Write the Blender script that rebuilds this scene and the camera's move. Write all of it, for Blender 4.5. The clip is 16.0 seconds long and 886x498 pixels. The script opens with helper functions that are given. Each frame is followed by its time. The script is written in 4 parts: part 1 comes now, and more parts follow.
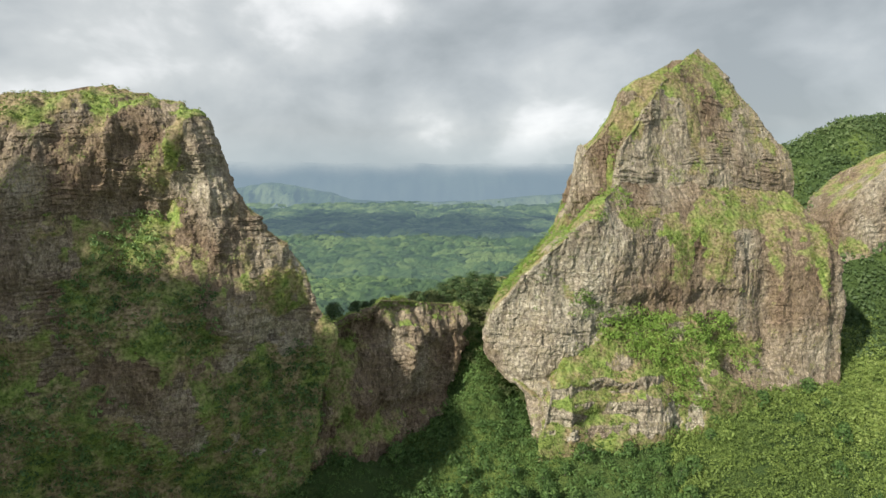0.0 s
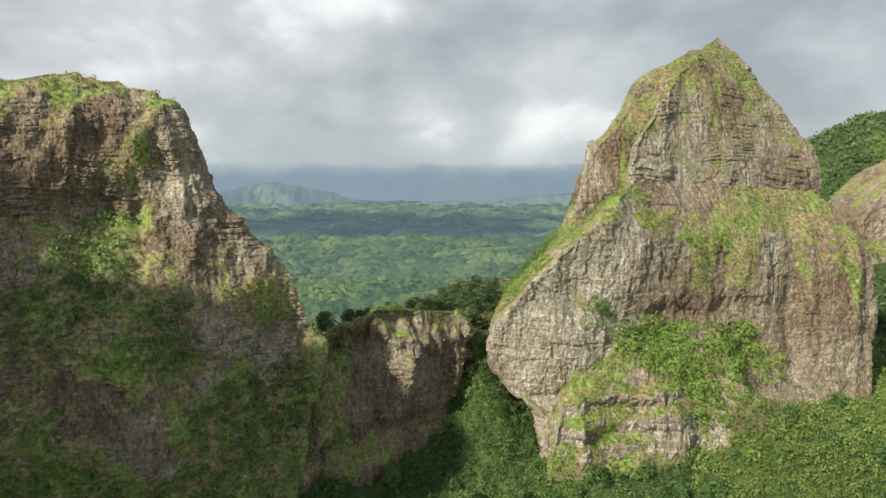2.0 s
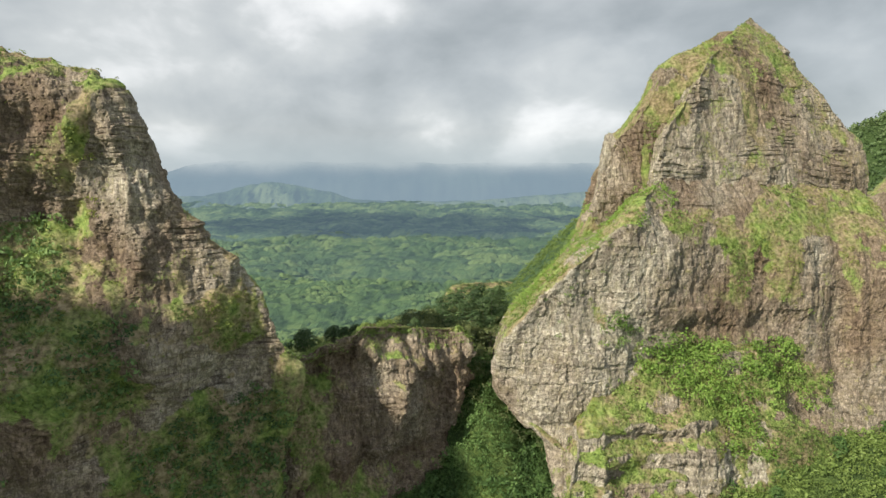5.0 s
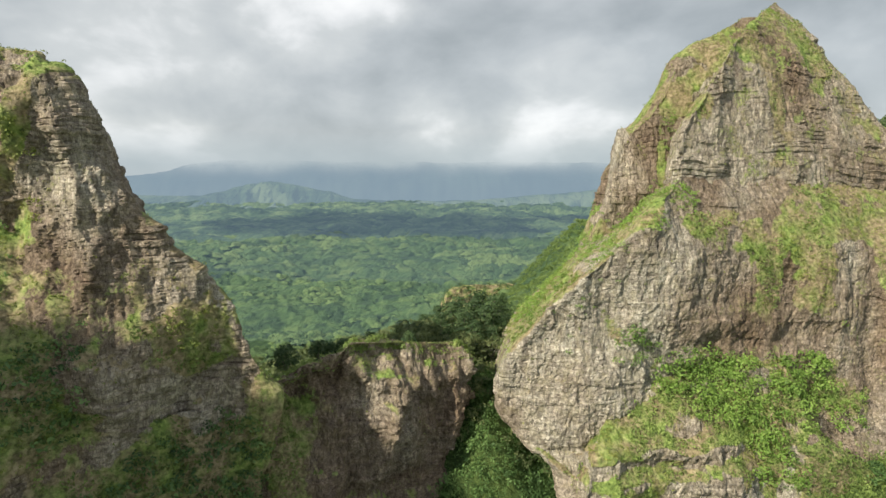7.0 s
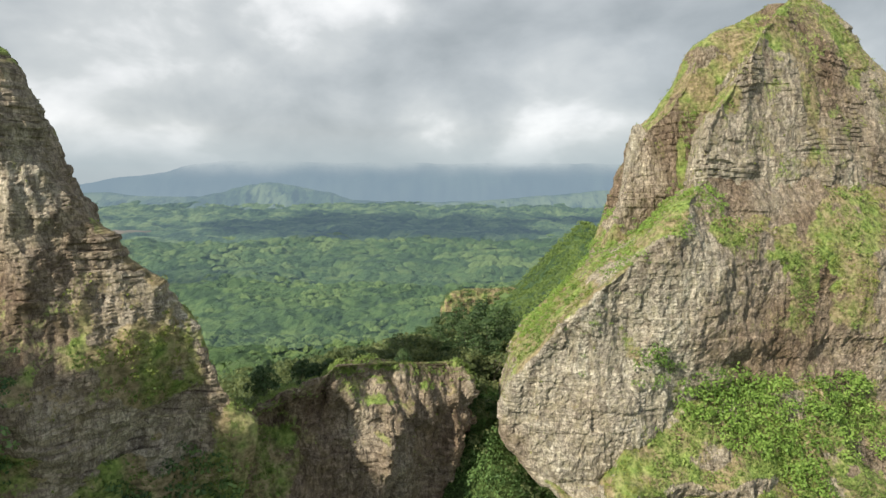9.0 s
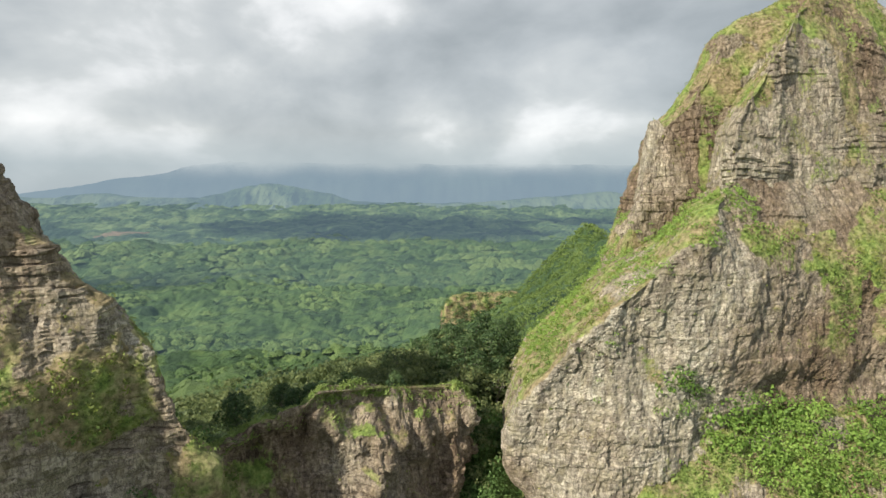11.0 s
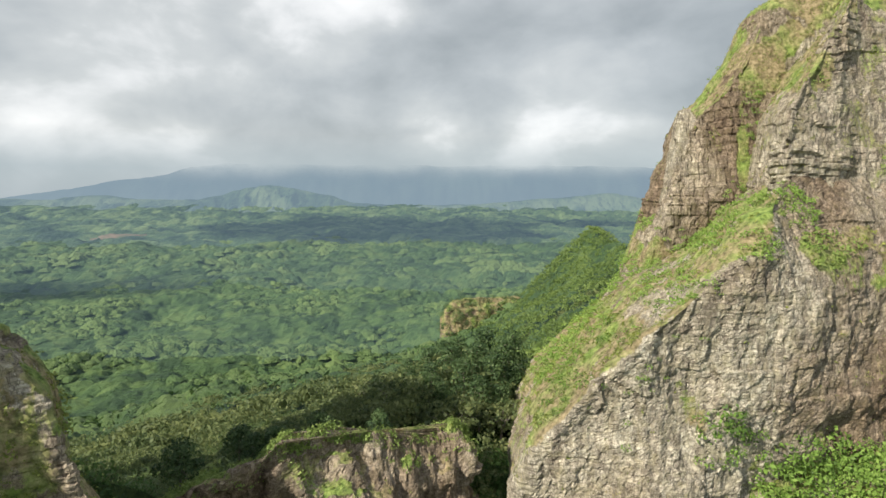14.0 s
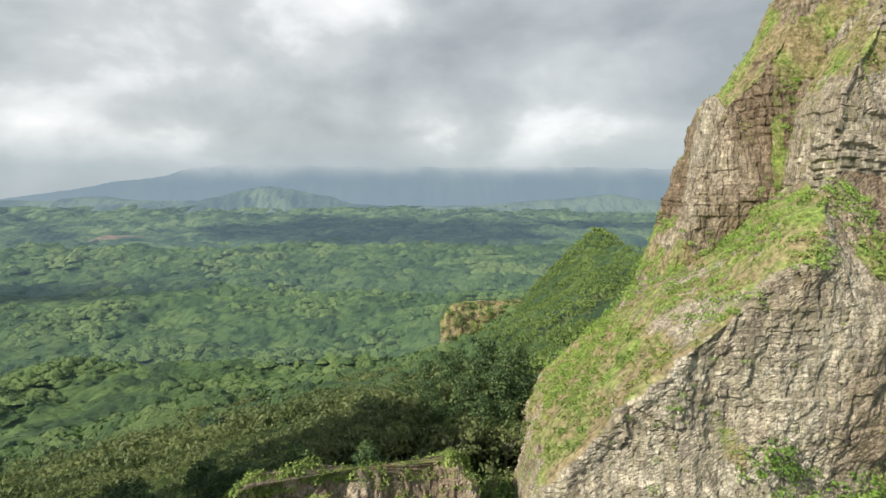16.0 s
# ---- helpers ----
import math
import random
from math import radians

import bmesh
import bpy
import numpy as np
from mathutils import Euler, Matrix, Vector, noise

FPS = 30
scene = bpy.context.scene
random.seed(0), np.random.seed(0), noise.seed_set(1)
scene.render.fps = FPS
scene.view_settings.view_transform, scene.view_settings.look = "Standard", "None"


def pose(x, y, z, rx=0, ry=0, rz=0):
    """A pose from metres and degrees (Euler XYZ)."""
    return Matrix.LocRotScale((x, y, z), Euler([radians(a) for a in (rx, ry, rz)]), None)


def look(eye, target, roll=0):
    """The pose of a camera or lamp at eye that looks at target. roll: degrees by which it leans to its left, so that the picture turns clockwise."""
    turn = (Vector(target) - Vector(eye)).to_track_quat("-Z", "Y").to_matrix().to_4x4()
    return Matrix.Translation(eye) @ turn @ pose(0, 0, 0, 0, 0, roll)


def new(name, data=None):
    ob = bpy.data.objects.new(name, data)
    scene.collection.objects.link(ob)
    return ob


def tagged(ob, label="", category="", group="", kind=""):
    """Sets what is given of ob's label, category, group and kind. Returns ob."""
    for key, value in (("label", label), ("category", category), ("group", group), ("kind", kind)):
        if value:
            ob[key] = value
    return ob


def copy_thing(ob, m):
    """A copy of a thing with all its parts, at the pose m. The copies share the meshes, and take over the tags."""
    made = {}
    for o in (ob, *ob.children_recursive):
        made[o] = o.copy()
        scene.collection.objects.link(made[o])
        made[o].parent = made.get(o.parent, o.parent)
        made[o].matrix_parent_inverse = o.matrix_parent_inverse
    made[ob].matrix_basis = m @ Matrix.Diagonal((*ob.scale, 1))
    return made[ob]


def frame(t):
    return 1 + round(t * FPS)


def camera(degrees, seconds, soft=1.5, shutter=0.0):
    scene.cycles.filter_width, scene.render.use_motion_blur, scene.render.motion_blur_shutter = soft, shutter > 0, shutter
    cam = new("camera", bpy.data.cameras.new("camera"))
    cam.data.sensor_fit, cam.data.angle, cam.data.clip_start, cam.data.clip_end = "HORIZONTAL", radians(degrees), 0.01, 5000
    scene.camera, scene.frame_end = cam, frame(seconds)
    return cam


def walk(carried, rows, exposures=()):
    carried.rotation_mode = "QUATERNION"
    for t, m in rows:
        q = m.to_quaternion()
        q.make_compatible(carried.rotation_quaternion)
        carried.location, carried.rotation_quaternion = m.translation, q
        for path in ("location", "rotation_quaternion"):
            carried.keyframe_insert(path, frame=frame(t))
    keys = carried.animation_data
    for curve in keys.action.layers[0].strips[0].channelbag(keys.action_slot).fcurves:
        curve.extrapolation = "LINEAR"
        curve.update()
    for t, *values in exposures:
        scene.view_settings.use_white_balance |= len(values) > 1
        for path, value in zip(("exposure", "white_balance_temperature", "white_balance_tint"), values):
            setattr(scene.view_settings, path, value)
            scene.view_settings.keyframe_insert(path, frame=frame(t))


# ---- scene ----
cam = camera(72.0, 16.0)
METRES, EYE, TILT, LEAN, TURN = 120.0, 150.0, -5.0, 0.0, 0.0
DEPTH = 1.24
ROWS = [
    (0.0, 0.0, 0.0, 0.0, -0.0, 0.0, -0.0),
    (0.5, 0.0006, 0.0314, 0.0033, 0.01, 0.01, 0.0),
    (1.0, 0.0008, 0.0653, 0.0062, 0.05, 0.01, 0.01),
    (1.5, 0.0015, 0.0968, 0.0096, 0.09, -0.02, 0.0),
    (2.0, 0.0019, 0.1312, 0.013, 0.12, -0.01, -0.01),
    (2.5, 0.0025, 0.1633, 0.0158, 0.15, -0.02, 0.01),
    (3.0, 0.0033, 0.198, 0.0195, 0.17, -0.03, -0.01),
    (3.5, 0.0047, 0.2301, 0.0228, 0.18, -0.01, -0.03),
    (4.0, 0.0058, 0.265, 0.026, 0.2, 0.0, -0.03),
    (6.5, 0.0126, 0.4299, 0.0461, 0.2, -0.07, -0.04),
    (7.0, 0.0139, 0.4625, 0.0503, 0.18, -0.07, -0.04),
    (7.5, 0.0146, 0.4937, 0.0548, 0.18, -0.06, -0.04),
    (8.0, 0.0163, 0.5269, 0.0602, 0.22, -0.06, -0.06),
    (8.5, 0.0171, 0.5574, 0.0645, 0.21, -0.05, -0.07),
    (9.0, 0.0184, 0.5897, 0.0682, 0.22, 0.02, -0.08),
    (9.5, 0.0195, 0.6193, 0.0725, 0.23, 0.03, -0.08),
    (10.0, 0.0212, 0.6508, 0.0779, 0.26, 0.05, -0.08),
    (12.5, 0.0313, 0.7966, 0.0951, 0.34, 0.2, -0.09),
    (13.0, 0.0332, 0.8262, 0.0982, 0.35, 0.22, -0.08),
    (13.5, 0.0349, 0.8534, 0.1008, 0.37, 0.27, -0.08),
    (14.0, 0.0362, 0.882, 0.1033, 0.39, 0.29, -0.08),
    (14.5, 0.0375, 0.909, 0.1055, 0.39, 0.3, -0.06),
    (15.0, 0.0385, 0.9375, 0.1073, 0.4, 0.34, -0.08),
    (15.5, 0.0392, 0.9639, 0.1094, 0.42, 0.37, -0.06),
    (16.0, 0.0403, 0.9925, 0.1114, 0.45, 0.4, -0.08),
]
walk(cam, [(t, pose(0, 0, EYE, TILT, LEAN, TURN) @ pose(METRES * x, METRES * DEPTH * y, METRES * z, 90 + pitch, roll, yaw)) for t, x, y, z, yaw, pitch, roll in ROWS])


# ---- light ----
SUN_FROM = Vector((-0.635, -0.59, 0.56)).normalized()   # towards the sun
scene.view_settings.exposure = 0.42


def nodes_of(tree):
    tree.nodes.clear()

    def add(kind, **sets):
        n = tree.nodes.new(kind)
        for key, value in sets.items():
            if key.startswith("i_"):
                key = key[2:]
                n.inputs[int(key) if key.isdigit() else key.replace("_", " ")].default_value = value
            else:
                setattr(n, key, value)
        return n
    return add, tree.links.new


def ramp(node, *stops):
    r = node.color_ramp
    while len(r.elements) > 1:
        r.elements.remove(r.elements[-1])
    for k, (at, c) in enumerate(stops):
        e = r.elements[0] if k == 0 else r.elements.new(at)
        e.position = at
        e.color = (*c, 1) if len(c) == 3 else c
    return node


def make_world():
    world = bpy.data.worlds.new("cloudy_sky")
    world.use_nodes = True
    scene.world = world
    add, link = nodes_of(world.node_tree)
    sky = add("ShaderNodeTexSky", sky_type="NISHITA", sun_disc=False)
    sky.sun_elevation = math.asin(SUN_FROM.z)
    sky.sun_rotation = math.atan2(SUN_FROM.x, SUN_FROM.y)
    coord = add("ShaderNodeTexCoord")
    sep = add("ShaderNodeSeparateXYZ")
    link(coord.outputs["Generated"], sep.inputs[0])
    # heaped clouds, flattened towards the horizon
    flat = add("ShaderNodeMapping")
    flat.inputs["Scale"].default_value = (1.0, 1.0, 1.7)
    link(coord.outputs["Generated"], flat.inputs[0])
    big = add("ShaderNodeTexNoise", i_Scale=2.6, i_Detail=10.0, i_Roughness=0.48, i_Distortion=0.2)
    small = add("ShaderNodeTexNoise", i_Scale=7.5, i_Detail=9.0, i_Roughness=0.5, i_Distortion=0.3)
    shift = add("ShaderNodeVectorMath", operation="ADD")
    shift.inputs[1].default_value = CLOUD_SHIFT
    link(flat.outputs[0], shift.inputs[0])
    link(shift.outputs[0], big.inputs["Vector"])
    link(shift.outputs[0], small.inputs["Vector"])
    mix = add("ShaderNodeMix", data_type="FLOAT", i_0=0.3)
    link(big.outputs["Fac"], mix.inputs[2])
    link(small.outputs["Fac"], mix.inputs[3])
    # brighter heads and a darker bank, each with a ragged edge
    ragged = add("ShaderNodeTexNoise", i_Scale=7.0, i_Detail=7.0, i_Roughness=0.55)
    link(shift.outputs[0], ragged.inputs["Vector"])
    pull = add("ShaderNodeVectorMath", operation="MULTIPLY_ADD")
    pull.inputs[1].default_value = (0.14, 0.14, 0.14)
    link(ragged.outputs["Color"], pull.inputs[0])
    link(coord.outputs["Generated"], pull.inputs[2])
    total = mix.outputs[0]
    for where, wide, amount in CLOUD_HEADS:
        d = Vector(where).normalized() + Vector((0.07, 0.07, 0.07))
        gap = add("ShaderNodeVectorMath", operation="DISTANCE")
        gap.inputs[1].default_value = d
        link(pull.outputs[0], gap.inputs[0])
        near = add("ShaderNodeMapRange", interpolation_type="SMOOTHSTEP", i_1=0.0, i_2=wide, i_3=amount, i_4=0.0)
        link(gap.outputs["Value"], near.inputs[0])
        plus = add("ShaderNodeMath", operation="ADD")
        link(total, plus.inputs[0])
        link(near.outputs[0], plus.inputs[1])
        total = plus.outputs[0]
    tone = ramp(add("ShaderNodeValToRGB"), (0.34, (0.29, 0.315, 0.325)), (0.46, (0.395, 0.42, 0.43)),
                (0.545, (0.50, 0.52, 0.52)), (0.60, (0.66, 0.67, 0.67)), (0.68, (0.84, 0.84, 0.83)))
    link(total, tone.inputs[0])
    # a grey-blue veil low over the horizon
    veil = add("ShaderNodeMapRange", i_1=0.045, i_2=0.10, i_3=0.8, i_4=0.0)
    link(sep.outputs["Z"], veil.inputs[0])
    low = add("ShaderNodeMix", data_type="RGBA")
    low.inputs[7].default_value = (0.30, 0.36, 0.40, 1)
    link(veil.outputs[0], low.inputs[0])
    link(tone.outputs[0], low.inputs[6])
    clear = add("ShaderNodeBackground", i_Strength=0.12)
    link(sky.outputs[0], clear.inputs[0])
    cloud = add("ShaderNodeBackground", i_Strength=1.0)
    link(low.outputs[2], cloud.inputs[0])
    # the overcast breaks up overhead, where the sun comes through
    share = add("ShaderNodeMapRange", i_1=0.42, i_2=0.75, i_3=0.92, i_4=0.4)
    link(sep.outputs["Z"], share.inputs[0])
    both = add("ShaderNodeMixShader")
    link(share.outputs[0], both.inputs[0])
    link(clear.outputs[0], both.inputs[1])
    link(cloud.outputs[0], both.inputs[2])
    out = add("ShaderNodeOutputWorld")
    link(both.outputs[0], out.inputs[0])


CLOUD_SHIFT = (3.1, 7.7, 0.0)
CLOUD_HEADS = [((-0.161, 1.027, 0.269), 0.16, 0.13), ((-0.523, 1.030, 0.301), 0.22, 0.07), ((0.209, 1.021, 0.200), 0.2, 0.09), ((0.145, 1.010, 0.066), 0.1, 0.12), ((-0.013, 1.015, 0.131), 0.09, 0.1), ((-0.305, 1.024, 0.228), 0.12, 0.09), ((0.552, 1.025, 0.237), 0.35, -0.09), ((0.033, 1.029, 0.292), 0.16, -0.06), ((0.664, 1.016, 0.145), 0.2, 0.06), ((-0.690, 1.013, 0.108), 0.12, 0.08), ((-0.449, 1.009, 0.061), 0.2, 0.04)]
make_world()
sun_data = bpy.data.lights.new("sun", "SUN")
sun_data.energy, sun_data.angle, sun_data.color = 4.7, radians(1.5), (1.0, 0.93, 0.80)
sun = new("sun", sun_data)
sun.matrix_world = look((0, 0, 600), Vector((0, 0, 600)) - SUN_FROM)


# ---- noise ----
def lattice(ix, iy, iz, seed):
    h = (ix.astype(np.int64) * 374761393 + iy.astype(np.int64) * 668265263 + iz.astype(np.int64) * 2147483647 + seed * 1274126177) & 0xFFFFFFFF
    h = ((h ^ (h >> 13)) * 1274126177) & 0xFFFFFFFF
    h = ((h ^ (h >> 16)) * 2246822519) & 0xFFFFFFFF
    return ((h ^ (h >> 15)) & 0xFFFFFF) / float(0xFFFFFF)


def vnoise(x, y, z, seed=0):
    """Smooth noise from -1 to 1 at arrays of places."""
    ix, iy, iz = np.floor(x), np.floor(y), np.floor(z)
    fx, fy, fz = x - ix, y - iy, z - iz
    fx, fy, fz = (f * f * (3 - 2 * f) for f in (fx, fy, fz))
    total = 0.0
    for a in (0, 1):
        for b in (0, 1):
            for c in (0, 1):
                w = (fx if a else 1 - fx) * (fy if b else 1 - fy) * (fz if c else 1 - fz)
                total = total + w * lattice(ix + a, iy + b, iz + c, seed)
    return total * 2 - 1


def fbm(x, y, z, octaves=4, seed=0, gain=0.5):
    total, amp, norm = 0.0, 1.0, 0.0
    for o in range(octaves):
        k = 2.03 ** o
        total = total + amp * vnoise(x * k, y * k, z * k, seed + 17 * o)
        norm += amp
        amp *= gain
    return total / norm


def smooth(a, b, v):
    t = np.clip((v - a) / (b - a), 0, 1)
    return t * t * (3 - 2 * t)


# ---- materials ----
def material(name):
    m = bpy.data.materials.new(name)
    m.use_nodes = True
    add, link = nodes_of(m.node_tree)
    out = add("ShaderNodeOutputMaterial")
    return m, add, link, out


def rock_material():
    m, add, link, out = material("basalt_with_grass")
    geo = add("ShaderNodeNewGeometry")
    green = add("ShaderNodeAttribute", attribute_name="green")
    # basalt: grey-brown with lichen, rust and dark streaks
    stretch = add("ShaderNodeMapping")
    stretch.inputs["Scale"].default_value = (1.0, 1.0, 0.22)
    link(geo.outputs["Position"], stretch.inputs[0])
    streak = add("ShaderNodeTexNoise", i_Scale=0.35, i_Detail=6.0, i_Roughness=0.62)
    link(stretch.outputs[0], streak.inputs["Vector"])
    blot = add("ShaderNodeTexNoise", i_Scale=0.055, i_Detail=5.0, i_Roughness=0.55)
    link(geo.outputs["Position"], blot.inputs["Vector"])
    layer = add("ShaderNodeMapping")
    layer.inputs["Scale"].default_value = (0.12, 0.12, 1.0)
    link(geo.outputs["Position"], layer.inputs[0])
    band = add("ShaderNodeTexNoise", i_Scale=0.9, i_Detail=5.0, i_Roughness=0.6)
    link(layer.outputs[0], band.inputs["Vector"])
    grain = add("ShaderNodeTexNoise", i_Scale=1.25, i_Detail=8.0, i_Roughness=0.75)
    rub = add("ShaderNodeMapping")
    rub.inputs["Scale"].default_value = (1.3, 1.3, 0.75)
    link(geo.outputs["Position"], rub.inputs[0])
    link(rub.outputs[0], grain.inputs["Vector"])
    c1 = ramp(add("ShaderNodeValToRGB"), (0.30, (0.18, 0.16, 0.135)), (0.44, (0.345, 0.32, 0.262)),
              (0.57, (0.465, 0.435, 0.36)), (0.74, (0.555, 0.525, 0.44)))
    link(streak.outputs["Fac"], c1.inputs[0])
    c2 = ramp(add("ShaderNodeValToRGB"), (0.35, (0.34, 0.26, 0.195)), (0.5, (0.455, 0.40, 0.32)), (0.65, (0.56, 0.52, 0.43)))
    link(blot.outputs["Fac"], c2.inputs[0])
    mx = add("ShaderNodeMix", data_type="RGBA", i_0=0.5)
    link(c1.outputs[0], mx.inputs[6])
    link(c2.outputs[0], mx.inputs[7])
    c3 = ramp(add("ShaderNodeValToRGB"), (0.32, (0.5, 0.5, 0.5)), (0.5, (0.95, 0.95, 0.95)), (0.7, (1.15, 1.12, 1.08)))
    link(band.outputs["Fac"], c3.inputs[0])
    m2 = add("ShaderNodeMix", data_type="RGBA", blend_type="MULTIPLY", i_0=0.45)
    link(mx.outputs[2], m2.inputs[6])
    link(c3.outputs[0], m2.inputs[7])
    c4 = ramp(add("ShaderNodeValToRGB"), (0.36, (0.38, 0.37, 0.355)), (0.45, (0.82, 0.81, 0.80)), (0.55, (1.02, 1.01, 0.99)), (0.7, (1.20, 1.19, 1.16)))
    link(grain.outputs["Fac"], c4.inputs[0])
    # joints between the blocks
    warp = add("ShaderNodeMix", data_type="VECTOR", i_0=0.35)
    tall = add("ShaderNodeMapping")
    tall.inputs["Scale"].default_value = (1.0, 1.0, 0.5)
    link(geo.outputs["Position"], tall.inputs[0])
    link(tall.outputs[0], warp.inputs[4])
    link(grain.outputs["Color"], warp.inputs[5])
    joint = add("ShaderNodeTexVoronoi", feature="F1", i_Scale=1.5)
    link(warp.outputs[1], joint.inputs["Vector"])
    jsep = add("ShaderNodeSeparateColor")
    link(joint.outputs["Color"], jsep.inputs[0])
    jm = ramp(add("ShaderNodeValToRGB"), (0.0, (0.50, 0.48, 0.46)), (0.35, (0.88, 0.88, 0.87)), (1.0, (1.2, 1.2, 1.18)))
    link(jsep.outputs[0], jm.inputs[0])
    # thin cracks: upright ones between columns, level ones between beds
    cracks = []
    for scale, size in (((1.3, 1.3, 0.34), 1.0), ((0.34, 0.34, 1.6), 0.75)):
        mp = add("ShaderNodeMapping")
        mp.inputs["Scale"].default_value = scale
        link(geo.outputs["Position"], mp.inputs[0])
        nz = add("ShaderNodeTexNoise", i_Scale=size, i_Detail=4.0, i_Roughness=0.6, i_Distortion=0.3)
        link(mp.outputs[0], nz.inputs["Vector"])
        off = add("ShaderNodeMath", operation="SUBTRACT", i_1=0.5)
        link(nz.outputs["Fac"], off.inputs[0])
        dist = add("ShaderNodeMath", operation="ABSOLUTE")
        link(off.outputs[0], dist.inputs[0])
        line = add("ShaderNodeMapRange", interpolation_type="SMOOTHSTEP", i_1=0.0, i_2=0.05, i_3=0.0, i_4=1.0)
        link(dist.outputs[0], line.inputs[0])
        cracks.append(line)
    crack = add("ShaderNodeMath", operation="MULTIPLY")
    link(cracks[0].outputs[0], crack.inputs[0])
    soft = add("ShaderNodeMath", operation="MULTIPLY_ADD", i_1=0.75, i_2=0.25)
    link(cracks[1].outputs[0], soft.inputs[0])
    link(soft.outputs[0], crack.inputs[1])
    ck = ramp(add("ShaderNodeValToRGB"), (0.0, (0.42, 0.40, 0.385)), (1.0, (1.24, 1.24, 1.24)))
    link(crack.outputs[0], ck.inputs[0])
    m5 = add("ShaderNodeMix", data_type="RGBA", blend_type="MULTIPLY", i_0=0.85)
    link(jm.outputs[0], m5.inputs[6])
    link(ck.outputs[0], m5.inputs[7])
    m4 = add("ShaderNodeMix", data_type="RGBA", blend_type="MULTIPLY", i_0=0.9)
    link(m5.outputs[2], m4.inputs[7])
    m3 = add("ShaderNodeMix", data_type="RGBA", blend_type="MULTIPLY", i_0=0.8)
    link(m2.outputs[2], m3.inputs[6])
    link(c4.outputs[0], m3.inputs[7])
    # grass, moss and dry ground
    tuft = add("ShaderNodeTexNoise", i_Scale=0.8, i_Detail=6.0, i_Roughness=0.65)
    link(geo.outputs["Position"], tuft.inputs["Vector"])
    patch = add("ShaderNodeTexNoise", i_Scale=0.11, i_Detail=6.0, i_Roughness=0.6)
    link(geo.outputs["Position"], patch.inputs["Vector"])
    g1 = ramp(add("ShaderNodeValToRGB"), (0.34, (0.08, 0.12, 0.035)), (0.5, (0.205, 0.285, 0.07)), (0.68, (0.36, 0.42, 0.13)))
    link(tuft.outputs["Fac"], g1.inputs[0])
    g2 = ramp(add("ShaderNodeValToRGB"), (0.34, (0.12, 0.105, 0.055)), (0.5, (0.28, 0.225, 0.125)), (0.68, (0.44, 0.36, 0.22)))
    link(tuft.outputs["Fac"], g2.inputs[0])
    dry = add("ShaderNodeMapRange", i_1=0.38, i_2=0.56)
    link(patch.outputs["Fac"], dry.inputs[0])
    gm = add("ShaderNodeMix", data_type="RGBA")
    link(dry.outputs[0], gm.inputs[0])
    link(g1.outputs[0], gm.inputs[6])
    link(g2.outputs[0], gm.inputs[7])
    # where plants hold
    edge = add("ShaderNodeMath", operation="MULTIPLY_ADD", i_1=1.8, i_2=-0.9)
    link(grain.outputs["Fac"], edge.inputs[0])
    summed = add("ShaderNodeMath", operation="ADD")
    link(green.outputs["Fac"], summed.inputs[0])
    link(edge.outputs[0], summed.inputs[1])
    hold = add("ShaderNodeMapRange", i_1=0.40, i_2=0.62)
    link(summed.outputs[0], hold.inputs[0])
    col = add("ShaderNodeMix", data_type="RGBA")
    link(hold.outputs[0], col.inputs[0])
    link(m3.outputs[2], m4.inputs[6])
    # this attribute holds brown rock tone and dimming painted for weak light
    rust_dim = add("ShaderNodeAttribute", attribute_name="rust_dim")
    brown = add("ShaderNodeMix", data_type="RGBA", blend_type="MULTIPLY")
    brown.inputs[7].default_value = (0.585, 0.50, 0.45, 1)
    link(rust_dim.outputs["Fac"], brown.inputs[0])
    # lichen and thin dry grass over the rock
    stain = add("ShaderNodeTexNoise", i_Scale=0.42, i_Detail=9.0, i_Roughness=0.72)
    link(geo.outputs["Position"], stain.inputs["Vector"])
    much = add("ShaderNodeMapRange", i_1=0.46, i_2=0.68, i_3=0.0, i_4=0.5)
    link(stain.outputs["Fac"], much.inputs[0])
    lichen = add("ShaderNodeMix", data_type="RGBA")
    lichen.inputs[7].default_value = (0.32, 0.29, 0.16, 1)
    link(much.outputs[0], lichen.inputs[0])
    link(m4.outputs[2], lichen.inputs[6])
    link(lichen.outputs[2], brown.inputs[6])
    link(brown.outputs[2], col.inputs[6])
    link(gm.outputs[2], col.inputs[7])
    bump = add("ShaderNodeBump", i_Strength=0.6, i_Distance=0.36)
    hsum = add("ShaderNodeMath", operation="ADD")
    link(grain.outputs["Fac"], hsum.inputs[0])
    link(band.outputs["Fac"], hsum.inputs[1])
    deep = add("ShaderNodeMath", operation="MULTIPLY_ADD", i_1=0.9)
    link(m5.outputs[2], deep.inputs[0])
    link(hsum.outputs[0], deep.inputs[2])
    link(deep.outputs[0], bump.inputs["Height"])
    bsdf = add("ShaderNodeBsdfPrincipled", i_Roughness=0.92)
    bsdf.inputs["Specular IOR Level"].default_value = 0.2
    link(col.outputs[2], bsdf.inputs["Base Color"])
    link(bump.outputs[0], bsdf.inputs["Normal"])
    link(bsdf.outputs[0], out.inputs[0])
    return m


